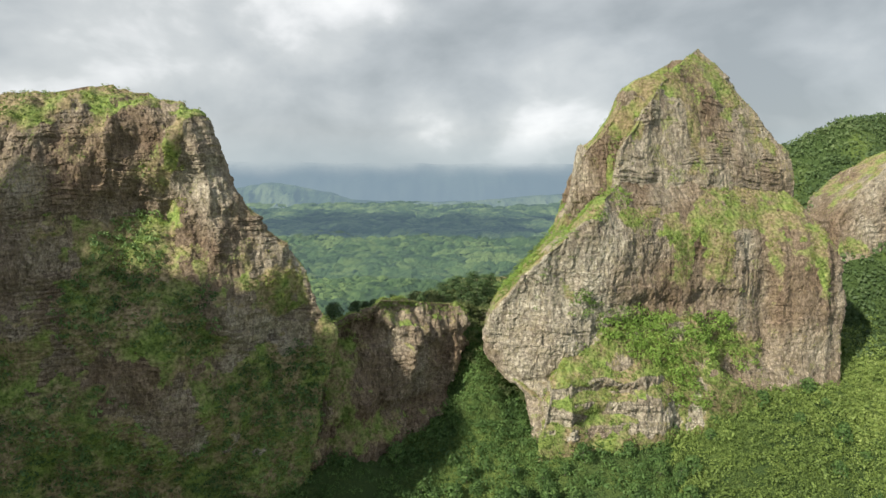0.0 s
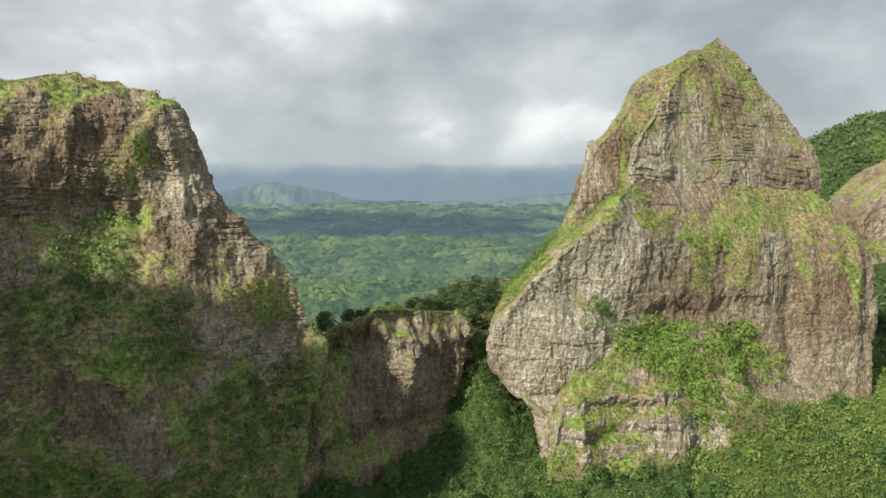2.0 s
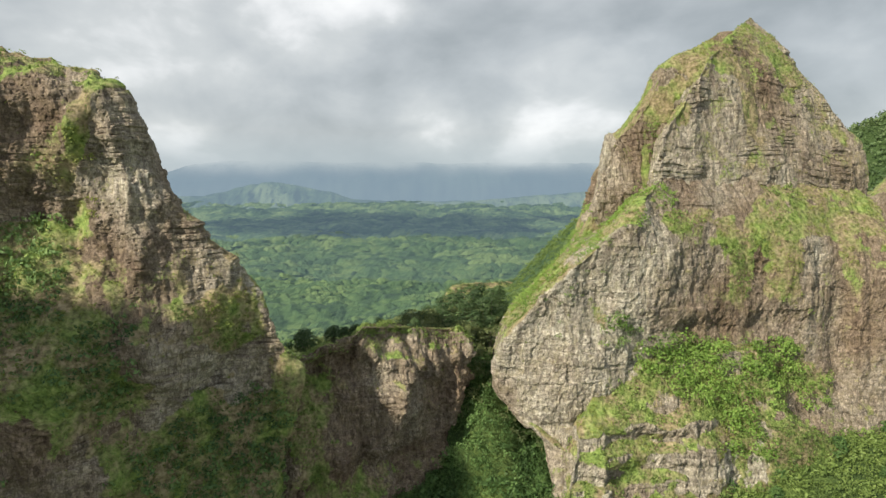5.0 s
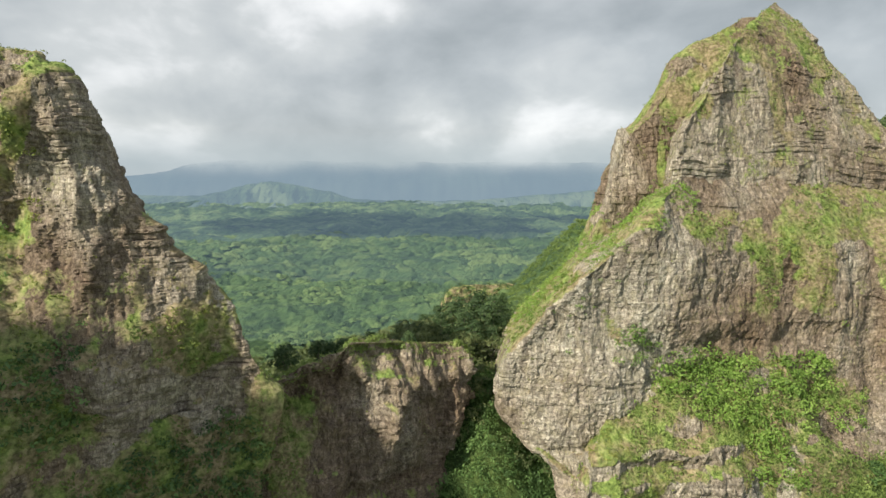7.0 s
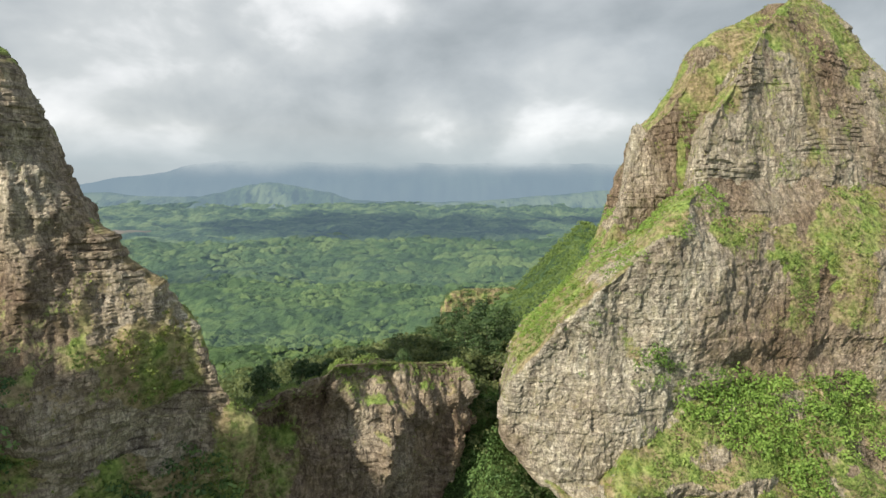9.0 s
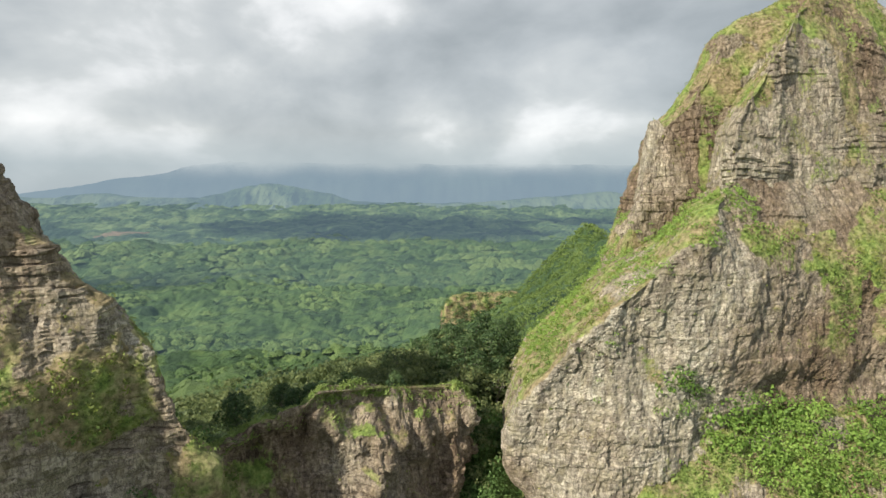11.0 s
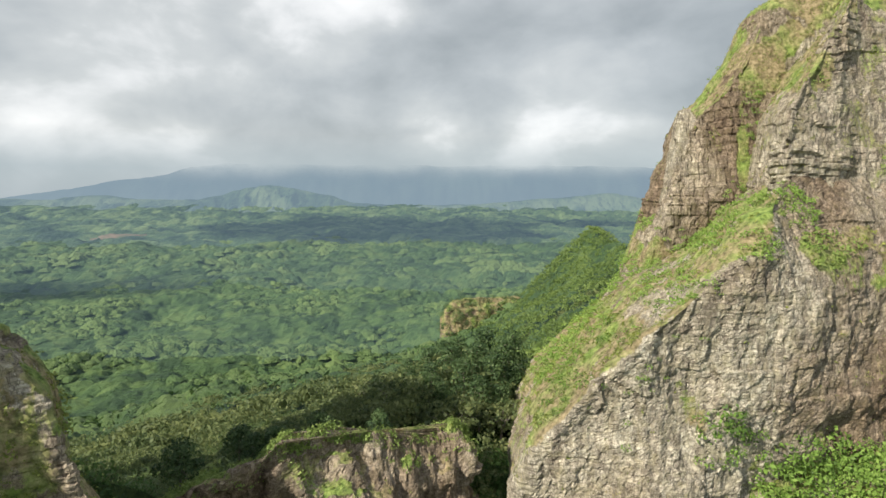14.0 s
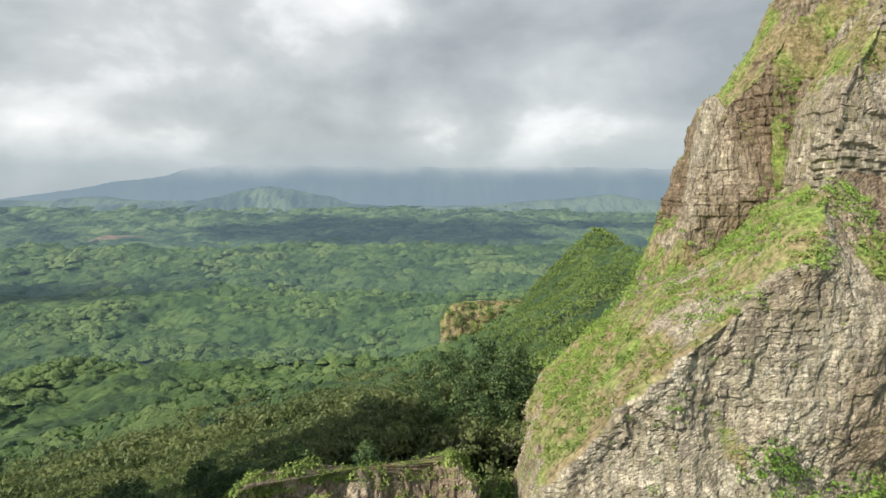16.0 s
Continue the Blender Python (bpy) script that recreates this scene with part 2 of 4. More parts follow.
def leaf_material(name, dark, mid, light, through_light=0.25, air=None, air_amount=0.0):
    m, add, link, out = material(name)
    geo = add("ShaderNodeNewGeometry")
    tint = add("ShaderNodeAttribute", attribute_name="tint")
    mixed = add("ShaderNodeMath", operation="MULTIPLY_ADD", i_1=0.45)
    link(geo.outputs["Random Per Island"], mixed.inputs[0])
    half = add("ShaderNodeMath", operation="MULTIPLY", i_1=0.55)
    link(tint.outputs["Fac"], half.inputs[0])
    link(half.outputs[0], mixed.inputs[2])
    c = ramp(add("ShaderNodeValToRGB"), (0.1, dark), (0.5, mid), (0.9, light))
    link(mixed.outputs[0], c.inputs[0])
    bsdf = add("ShaderNodeBsdfPrincipled", i_Roughness=0.55)
    bsdf.inputs["Specular IOR Level"].default_value = 0.25
    link(c.outputs[0], bsdf.inputs["Base Color"])
    thin = add("ShaderNodeBsdfTranslucent")
    link(c.outputs[0], thin.inputs[0])
    both = add("ShaderNodeMixShader", i_0=through_light)
    link(bsdf.outputs[0], both.inputs[1])
    link(thin.outputs[0], both.inputs[2])
    last = both
    # distance haze is painted on as an even blue emission
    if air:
        haze_glow = add("ShaderNodeEmission", i_Strength=1.0)
        haze_glow.inputs[0].default_value = (*air, 1)
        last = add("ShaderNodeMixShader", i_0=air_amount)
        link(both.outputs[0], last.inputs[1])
        link(haze_glow.outputs[0], last.inputs[2])
    link(last.outputs[0], out.inputs[0])
    return m


def canopy_material(name, low, mid, high, scale=0.35, air=None, air_amount=0.0, relief=1.6):
    m, add, link, out = material(name)
    geo = add("ShaderNodeNewGeometry")
    tint = add("ShaderNodeAttribute", attribute_name="tint")
    leafy = add("ShaderNodeTexNoise", i_Scale=scale, i_Detail=7.0, i_Roughness=0.75)
    link(geo.outputs["Position"], leafy.inputs["Vector"])
    wide = add("ShaderNodeTexNoise", i_Scale=0.006, i_Detail=4.0, i_Roughness=0.55)
    link(geo.outputs["Position"], wide.inputs["Vector"])
    a = add("ShaderNodeMath", operation="MULTIPLY", i_1=0.4)
    link(tint.outputs["Fac"], a.inputs[0])
    b = add("ShaderNodeMath", operation="MULTIPLY_ADD", i_1=0.55)
    link(leafy.outputs["Fac"], b.inputs[0])
    link(a.outputs[0], b.inputs[2])
    d = add("ShaderNodeMath", operation="MULTIPLY_ADD", i_1=0.45)
    link(wide.outputs["Fac"], d.inputs[0])
    link(b.outputs[0], d.inputs[2])
    c = ramp(add("ShaderNodeValToRGB"), (0.52, low), (0.69, mid), (0.90, high))
    link(d.outputs[0], c.inputs[0])
    bump = add("ShaderNodeBump", i_Strength=1.0, i_Distance=relief)
    link(leafy.outputs["Fac"], bump.inputs["Height"])
    bsdf = add("ShaderNodeBsdfPrincipled", i_Roughness=0.7)
    bsdf.inputs["Specular IOR Level"].default_value = 0.2
    link(c.outputs[0], bsdf.inputs["Base Color"])
    link(bump.outputs[0], bsdf.inputs["Normal"])
    last = bsdf
    # haze between viewer and forest, mixed in as emitted blue
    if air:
        haze_glow = add("ShaderNodeEmission", i_Strength=1.0)
        haze_glow.inputs[0].default_value = (*air, 1)
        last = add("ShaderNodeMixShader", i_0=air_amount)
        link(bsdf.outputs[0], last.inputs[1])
        link(haze_glow.outputs[0], last.inputs[2])
    link(last.outputs[0], out.inputs[0])
    return m


def bark_material():
    m, add, link, out = material("grey_bark")
    geo = add("ShaderNodeNewGeometry")
    n = add("ShaderNodeTexNoise", i_Scale=3.0, i_Detail=5.0)
    link(geo.outputs["Position"], n.inputs["Vector"])
    c = ramp(add("ShaderNodeValToRGB"), (0.3, (0.10, 0.085, 0.065)), (0.7, (0.30, 0.27, 0.22)))
    link(n.outputs["Fac"], c.inputs[0])
    bsdf = add("ShaderNodeBsdfPrincipled", i_Roughness=0.9)
    link(c.outputs[0], bsdf.inputs["Base Color"])
    link(bsdf.outputs[0], out.inputs[0])
    return m


ROCK = rock_material()
BARK = bark_material()
GROUND = canopy_material("overgrown_ground", (0.06, 0.10, 0.03), (0.14, 0.20, 0.05), (0.27, 0.32, 0.09), 0.9)
# Shade of the gully side is put into these darker leaves.
LEAF_SHADED = leaf_material("shaded_shrub_leaves", (0.055, 0.105, 0.036), (0.105, 0.19, 0.055), (0.18, 0.285, 0.085), 0.35)
# Sunlight is put into this lighter bush colour.
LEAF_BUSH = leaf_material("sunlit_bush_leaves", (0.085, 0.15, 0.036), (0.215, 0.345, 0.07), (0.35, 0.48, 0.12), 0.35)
# Alcove shade is put into this darker bush colour.
LEAF_ALCOVE = leaf_material("alcove_shade_leaves", (0.05, 0.095, 0.04), (0.15, 0.245, 0.08), (0.29, 0.40, 0.135), 0.3)
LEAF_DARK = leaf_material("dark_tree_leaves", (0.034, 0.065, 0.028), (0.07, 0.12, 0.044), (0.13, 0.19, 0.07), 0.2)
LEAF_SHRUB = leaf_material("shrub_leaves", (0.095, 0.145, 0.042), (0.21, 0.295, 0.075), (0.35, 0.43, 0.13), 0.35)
LEAF_OLIVE = leaf_material("olive_scrub_leaves", (0.10, 0.135, 0.03), (0.215, 0.26, 0.055), (0.34, 0.36, 0.10))
LEAF_FOREST = leaf_material("forest_leaves", (0.06, 0.10, 0.042), (0.105, 0.165, 0.062), (0.165, 0.225, 0.09), 0.3)
LEAF_SPUR = leaf_material("olive_slope_leaves", (0.08, 0.115, 0.05), (0.15, 0.19, 0.075), (0.25, 0.28, 0.11), 0.4)
LEAF_RIDGE = leaf_material("sunlit_ridge_leaves", (0.095, 0.145, 0.045), (0.15, 0.22, 0.06), (0.23, 0.305, 0.09), 0.3)
LEAF_TALL = leaf_material("tall_tree_leaves", (0.035, 0.072, 0.03), (0.085, 0.15, 0.048), (0.16, 0.235, 0.075), 0.25)
# From here on haze is painted into the materials, stronger farther off.
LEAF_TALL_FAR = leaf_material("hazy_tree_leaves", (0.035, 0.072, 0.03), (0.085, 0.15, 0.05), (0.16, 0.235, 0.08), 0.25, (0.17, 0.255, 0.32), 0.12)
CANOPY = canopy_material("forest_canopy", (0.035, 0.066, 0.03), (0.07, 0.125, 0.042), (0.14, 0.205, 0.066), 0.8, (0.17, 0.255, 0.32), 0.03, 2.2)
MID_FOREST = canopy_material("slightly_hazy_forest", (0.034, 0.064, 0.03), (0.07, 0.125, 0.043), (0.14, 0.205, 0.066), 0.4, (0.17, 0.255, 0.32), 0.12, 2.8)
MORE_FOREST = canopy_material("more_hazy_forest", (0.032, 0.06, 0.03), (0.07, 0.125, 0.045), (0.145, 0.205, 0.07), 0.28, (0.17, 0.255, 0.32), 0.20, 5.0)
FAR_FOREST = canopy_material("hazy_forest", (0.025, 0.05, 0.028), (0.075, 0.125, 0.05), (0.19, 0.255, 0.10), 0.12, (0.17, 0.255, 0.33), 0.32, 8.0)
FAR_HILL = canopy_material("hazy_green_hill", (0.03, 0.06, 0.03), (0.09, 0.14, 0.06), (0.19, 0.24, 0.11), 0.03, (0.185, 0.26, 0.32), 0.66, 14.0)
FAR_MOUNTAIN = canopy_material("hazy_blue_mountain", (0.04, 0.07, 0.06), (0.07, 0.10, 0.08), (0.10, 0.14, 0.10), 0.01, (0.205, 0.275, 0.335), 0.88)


# ---- mesh helpers ----
def mesh_from(name, verts, quads, mat, attrs=None, shade_smooth=True):
    """A mesh of four-sided faces from arrays, with one number per vertex for each attribute."""
    me = bpy.data.meshes.new(name)
    nv, nq = len(verts), len(quads)
    me.vertices.add(nv)
    me.vertices.foreach_set("co", np.ascontiguousarray(verts, dtype=np.float32).ravel())
    me.loops.add(nq * 4)
    me.loops.foreach_set("vertex_index", np.ascontiguousarray(quads, dtype=np.int32).ravel())
    me.polygons.add(nq)
    me.polygons.foreach_set("loop_start", np.arange(0, nq * 4, 4, dtype=np.int32))
    me.polygons.foreach_set("use_smooth", np.full(nq, shade_smooth))
    for key, values in (attrs or {}).items():
        at = me.attributes.new(key, "FLOAT", "POINT")
        at.data.foreach_set("value", np.ascontiguousarray(values, dtype=np.float32))
    me.update(calc_edges=True)
    me.materials.append(mat)
    return me


def grid_quads(rows, cols, wrap=False):
    r = np.arange(rows - 1)[:, None]
    c = np.arange(cols if wrap else cols - 1)[None, :]
    c2 = (c + 1) % cols
    return np.stack([r * cols + c, r * cols + c2, (r + 1) * cols + c2, (r + 1) * cols + c], -1).reshape(-1, 4)


def grid_normals(p, wrap):
    """Normals of a grid of places p (rows, cols, 3), to the left of the way along a row seen from above."""
    if wrap:
        du = np.roll(p, -1, 1) - np.roll(p, 1, 1)
    else:
        du = np.gradient(p, axis=1)
    dv = np.gradient(p, axis=0)
    n = np.cross(du, dv)
    return n / np.maximum(np.linalg.norm(n, axis=-1, keepdims=True), 1e-9)


def blur(a, width, axis, wrap=False):
    if width < 2:
        return a
    pad = [(0, 0)] * a.ndim
    pad[axis] = (width, width)
    b = np.pad(a, pad, mode="wrap" if wrap else "edge")
    k = np.hanning(2 * width + 1)
    k /= k.sum()
    return np.apply_along_axis(lambda v: np.convolve(v, k, "valid"), axis, b)


# ---- rock masses ----
def rock_blocks(x, y, z, seed, beds=1.0, columns=1.0, thick=2.2):
    """Beds of lava one over another, broken into columns and blocks: how far the rock stands out."""
    s = x * 0.92 + y * 0.55
    o = np.zeros_like(x)
    zz = z + 2.4 * vnoise(x / 26, y / 26, z / 40, seed) + 0.9 * vnoise(x / 7, y / 7, z / 9, seed + 2) + 0.05 * x
    # tall flutes and chimneys
    flute = 0.45 * np.abs(vnoise(s / 5.5, zz / 26, y / 30, seed + 21)) + 0.6 * np.abs(vnoise(s / 2.1, zz / 12, y / 20, seed + 22)) + 0.3 * np.abs(vnoise(s / 0.95, zz / 4.0, y / 9, seed + 28))
    # large blocks
    bi = np.floor(zz / 7.5 + 0.8 * vnoise(s / 30, zz / 20, o, seed + 23))
    bc = np.floor((s + 13 * lattice(bi, o, o, seed + 24) + 1.2 * vnoise(s / 4, zz / 4, o, seed + 25)) / (3.5 + 3.5 * lattice(bi, o + 2, o, seed + 26)))
    big = lattice(bi, bc, o, seed + 27)
    # thin beds and small blocks
    bed = zz / thick + 0.8 * vnoise(zz / 6, s / 40, o, seed + 3)
    li = np.floor(bed)
    fr = bed - li
    width = 0.7 + 1.3 * lattice(li, o, o, seed + 5)
    col = (s + 9 * lattice(li, o + 1, o, seed + 7) + 0.8 * vnoise(s / 2.2, zz / 2, y / 3, seed + 9)) / width
    ci = np.floor(col)
    fc = col - ci
    out = columns * (1.0 * flute - 0.4) + 0.8 * big + (0.22 + 0.2 * columns) * lattice(li, ci, o, seed + 13)
    strong = smooth(-0.5, 0.7, vnoise(s / 14, zz / 9, y / 20, seed + 15) + 0.5 * vnoise(s / 5, zz / 4, y / 9, seed + 16))
    out += 0.8 * beds * strong * lattice(li, o, o + 3, seed + 11)
    out -= 0.6 * beds * strong * (1 - smooth(0.0, 0.22, fr)) + 0.45 * columns * (1 - smooth(0.0, 0.2, fc))
    return out - 0.8


def mound(x, z, features, spines=()):
    """Buttresses (plus) and recesses (minus): x, z, width, height, metres, lean; spines have a sharp crest."""
    total = np.zeros_like(x)
    for x0, z0, wx, wz, amp, lean in spines:
        total += amp * np.exp(-np.sqrt(((x - x0 - lean * (z - z0)) / wx) ** 2 + 0.04) - ((z - z0) / wz) ** 2)
    for x0, z0, wx, wz, amp, lean in features:
        total += amp * np.exp(-((x - x0 - lean * (z - z0)) / wx) ** 2 - ((z - z0) / wz) ** 2)
    return total


def rock_mass(name, levels, back=(0, 0), features=(), spines=(), greens=(), step=0.5, bulge=0.0, corner=4.0, roughness=1.0, seed=1,
              flat=0.30, moss=0.45, beds=1.0, left_side=3.0, crest=2.0, lumps=1.0, rust_dim=0.15, columns=1.0, thick=2.2, zstep=None, sharp=0.0, sag=None, dim_right=None, label="", category="cliff"):
    """A cliff lofted through levels (height, left, right, front at left, front at right, depth)."""
    lv = np.array(levels, float)
    zstep = zstep or step
    zs = np.arange(lv[0, 0], lv[-1, 0] + zstep * 0.5, zstep)
    c = np.stack([np.interp(zs, lv[:, 0], lv[:, k]) for k in range(1, 6)], 1)
    c = blur(c, max(2, int(2.0 / zstep)), 0)
    wide, deep = np.ptp(lv[:, 1:3]), lv[:, 5].max()
    nf, nl, nr, nb = int(wide / step), int(deep / (step * left_side)), int(deep / (step * 3)), max(12, int(wide / (step * 7)))
    xl, xr, yl, yr, dp = (c[:, k][:, None] for k in range(5))

    def run(ax, ay, bx, by, n, bow=0.0):
        t = np.linspace(0, 1, n, endpoint=False)[None, :]
        return ax + (bx - ax) * t, ay + (by - ay) * t - bow * (1 - (2 * t - 1) ** 2)
    taper = np.minimum(1, dp / 40) if sharp else 1.0
    bl, br = xl + back[0] * taper, xr + back[1] * taper
    parts = [run(xl, yl, xr, yr, nf, bulge), run(xr, yr, br, yr + dp, nr), run(br, yr + dp, bl, yl + dp, nb), run(bl, yl + dp, xl, yl, nl)]
    px, py = np.concatenate([q[0] for q in parts], 1), np.concatenate([q[1] for q in parts], 1)
    w = max(2, int(corner / step))
    px, py = blur(px, w, 1, True), blur(py, w, 1, True)
    pz = np.repeat(zs[:, None], px.shape[1], 1)
    p = np.stack([px, py, pz], -1)
    n = grid_normals(p, True)
    fine = smooth(0, 4, lv[-1, 0] - pz)[..., None]
    calm = (1 - sharp * smooth(14, 0, lv[-1, 0] - pz))
    p = p + n * [1, 1, 0] * (mound(px + 3 * fbm(px / 9, py / 9, pz / 12, 3, seed + 41), pz + 3 * fbm(px / 9, py / 9, pz / 12, 3, seed + 42), features, spines) * smooth(0, 9, lv[-1, 0] - pz))[..., None]
    p = p + n * (2.6 * fbm(px / 24, py / 24, pz / 34, 3, seed) + 1.3 * lumps * fbm(px / 8, py / 8, pz / 14, 3, seed + 40))[..., None] * (0.5 + 0.5 * lumps) * (0.4 + 0.6 * fine) * roughness * calm[..., None]
    p[..., 2] += crest * (fbm(p[..., 0] / 7, p[..., 1] / 7, pz * 0, 4, seed + 70) + 0.45 * fbm(p[..., 0] / 2.1, p[..., 1] / 2.1, pz * 0, 2, seed + 71)) * smooth(16, 0, lv[-1, 0] - pz) * calm
    if sag:
        p[..., 2] -= sag[2] * smooth(sag[0], sag[1], p[..., 0]) * smooth(80, 106, pz)
    n = grid_normals(p, True)
    x, y, z = p[..., 0], p[..., 1], p[..., 2]
    g = smooth(flat, flat + 0.3, n[..., 2] + 0.22 * fbm(x / 7, y / 7, z / 7, 3, seed + 60))
    wx_, wz_ = x + 9 * fbm(x / 14, y / 14, z / 14, 3, seed + 61), z + 9 * fbm(x / 14, y / 14, z / 14, 3, seed + 62)
    tufty = fbm(x / 3.2, y / 3.2, z / 3.2, 3, seed + 80) + 0.7 * fbm(x / 11, y / 11, z / 15, 2, seed + 81)
    for x0, z0, wx, wz, amp, lean in greens:
        g = g + 1.25 * amp * smooth(0.25, 0.75, np.exp(-((wx_ - x0 - lean * (z - z0)) / wx) ** 2 - ((wz_ - z0) / wz) ** 2) + 0.3 * tufty)
    # moss and tufts where the wall leans back a little
    g = g + moss * smooth(0.0, 0.5, 0.9 * tufty + 1.2 * n[..., 2] - 0.1)
    g = np.clip(g, 0, 1)
    bare = 1 - 0.75 * g
    p = p + n * ((rock_blocks(x, y, z, seed, beds, columns, thick) + 0.3 * fbm(x / 1.5, y / 1.5, z / 1.9, 3, seed + 90)) * bare * roughness * calm)[..., None]
    rows, cols = x.shape
    quads = grid_quads(rows, cols, True)
    verts = p.reshape(-1, 3)
    top = len(verts)
    verts = np.vstack([verts, p[-1].mean(0)[None] + [[0, 0, 0.4]]])
    k = np.arange(0, cols - 1, 2)
    cap = np.stack([(rows - 1) * cols + k, (rows - 1) * cols + (k + 1) % cols, (rows - 1) * cols + (k + 2) % cols, np.full_like(k, top)], 1)
    quads = np.vstack([quads, cap])
    gg = np.append(g.ravel(), 1.0)
    # darkens towards one side, painting grazing light into the rock colour
    if dim_right:
        rust_dim = rust_dim + dim_right[2] * smooth(dim_right[0], dim_right[1], x)
    rr = np.append(np.clip(rust_dim + 1.1 * fbm(x / 19, y / 19, z / 26, 3, seed + 97), 0, 1).ravel(), 0.3)
    ob = new(name, mesh_from(name, verts, quads, ROCK, {"green": gg, "rust_dim": rr}, False))
    tagged(ob, label, category, kind="structure")
    return p.reshape(-1, 3), grid_normals(p, True).reshape(-1, 3), g.ravel(), step * zstep


MASSES = {}
MASSES["left"] = rock_mass("cliff_left", [
    (28, -162, -48, 148, 206, 60), (60, -162, -46, 155, 209, 56), (80, -162, -43, 160, 212, 32), (103, -162, -38, 163, 212, 26),
    (113, -161, -43, 165, 209, 24), (126, -160, -47.5, 168, 209, 22), (140, -160, -61, 172, 205, 20), (157, -159, -72.5, 175, 202, 26),
    (170, -158, -75.5, 178, 200, 22), (177, -157, -79.5, 182, 200, 18), (182, -155, -89, 184, 203, 12), (184, -150, -98, 192, 204, 6)],
    back=(0, -38), corner=2.5, step=0.6, zstep=0.3, columns=0.75, thick=1.35, lumps=2.0, rust_dim=0.7,
    features=[(-120, 134, 13, 38, 8, 0), (-97, 146, 8, 7, -4, 0), (-88, 144, 3, 9, -4, 0), (-92, 103, 17, 20, 12, 0), (-84, 80, 24, 15, 10, 0), (-60, 121, 8, 9, 1.5, 0), (-59, 103, 6, 5, -5, 0), (-130, 75, 30, 25, 8, 0), (-128, 122, 9, 6, -5, 0)],
    spines=[(-76, 146, 7, 30, 9, -0.12), (-62, 98, 7, 26, 4, 0), (-74, 114, 7, 15, 9, -0.5), (-104, 160, 3, 16, 3, 0), (-124, 148, 4, 30, 3, 0), (-140, 140, 5, 26, 6, 0.1), (-88, 168, 3, 14, 3, 0.1), (-112, 96, 5, 16, 5, 0.2)],
    greens=[(-99, 120, 16, 20, 1.5, 0), (-97, 137, 14, 9, 1.6, 0), (-78, 112, 10, 16, 1.4, -0.4), (-125, 76, 46, 22, 1.4, 0), (-55, 119, 9, 9, 1.0, 0), (-100, 50, 100, 24, 1.5, 0), (-125, 176, 20, 6, 0.7, 0), (-94, 176, 9, 5, -1.0, 0), (-92, 160, 6, 9, 0.5, 0), (-54, 84, 20, 18, 1.5, 0), (-130, 100, 14, 10, 1.2, 0), (-85, 164, 3, 10, 0.8, 0), (-84, 145, 3, 9, 0.8, 0),
            (-90, 58, 34, 15, 1.2, 0), (-88, 85, 17, 6, -1.6, 0), (-138, 156, 10, 12, 0.8, 0), (-44, 88, 9, 20, 1.2, 0), (-44, 60, 12, 24, 1.3, 0), (-122, 106, 10, 9, 0.8, 0), (-97, 151, 9, 7, -1.2, 0), (-70, 146, 7, 16, -1.0, 0), (-59, 104, 6, 5, -1.2, 0)],
    seed=3, flat=0.5, beds=1.2, sag=(-110, -150, 5), label="steep layered basalt cliff with grass and shrubs on its ledges")
MASSES["saddle"] = rock_mass("cliff_saddle", [
    (26, -53, 5, 206, 245, 40), (60, -50, 4, 212, 246, 36), (75, -48, 3, 214, 248, 30), (92, -47, 5.5, 216, 250, 22), (99, -46, 8.5, 218, 251, 15),
    (103, -40, 8.5, 221, 252, 10), (106, -33, 8, 225, 253, 7), (108.5, -27, 7, 229, 254, 4.5), (110, -23, 5, 232, 254, 2.5)],
    features=[(-13, 96, 8, 22, 6, 0), (-36, 90, 5, 20, -2.5, 0), (-14, 66, 14, 5, -5, 0)],
    spines=[(-16, 96, 3.5, 26, 6, 0.03), (-9, 90, 2, 24, 2.5, 0), (-3, 88, 2, 24, 2, 0.05), (4, 90, 2.5, 22, 3, 0), (-26, 86, 3, 24, 3, 0.1), (-21, 92, 1.6, 16, 1.5, 0), (-33, 82, 3, 20, 3, 0)],
    greens=[(-40, 82, 8, 16, 0.9, 0), (-34, 60, 12, 8, 0.7, 0), (-20, 100, 6, 7, 0.2, 0)],
    step=0.3, corner=1.2, flat=0.66, moss=0.28, crest=2.2, lumps=2.6, columns=0.9, beds=0.9, thick=1.4, roughness=1.15, rust_dim=0.92, sag=(-24, 2, 6.0), seed=11, label="low brown basalt wall that joins two peaks, bushes on its crest")
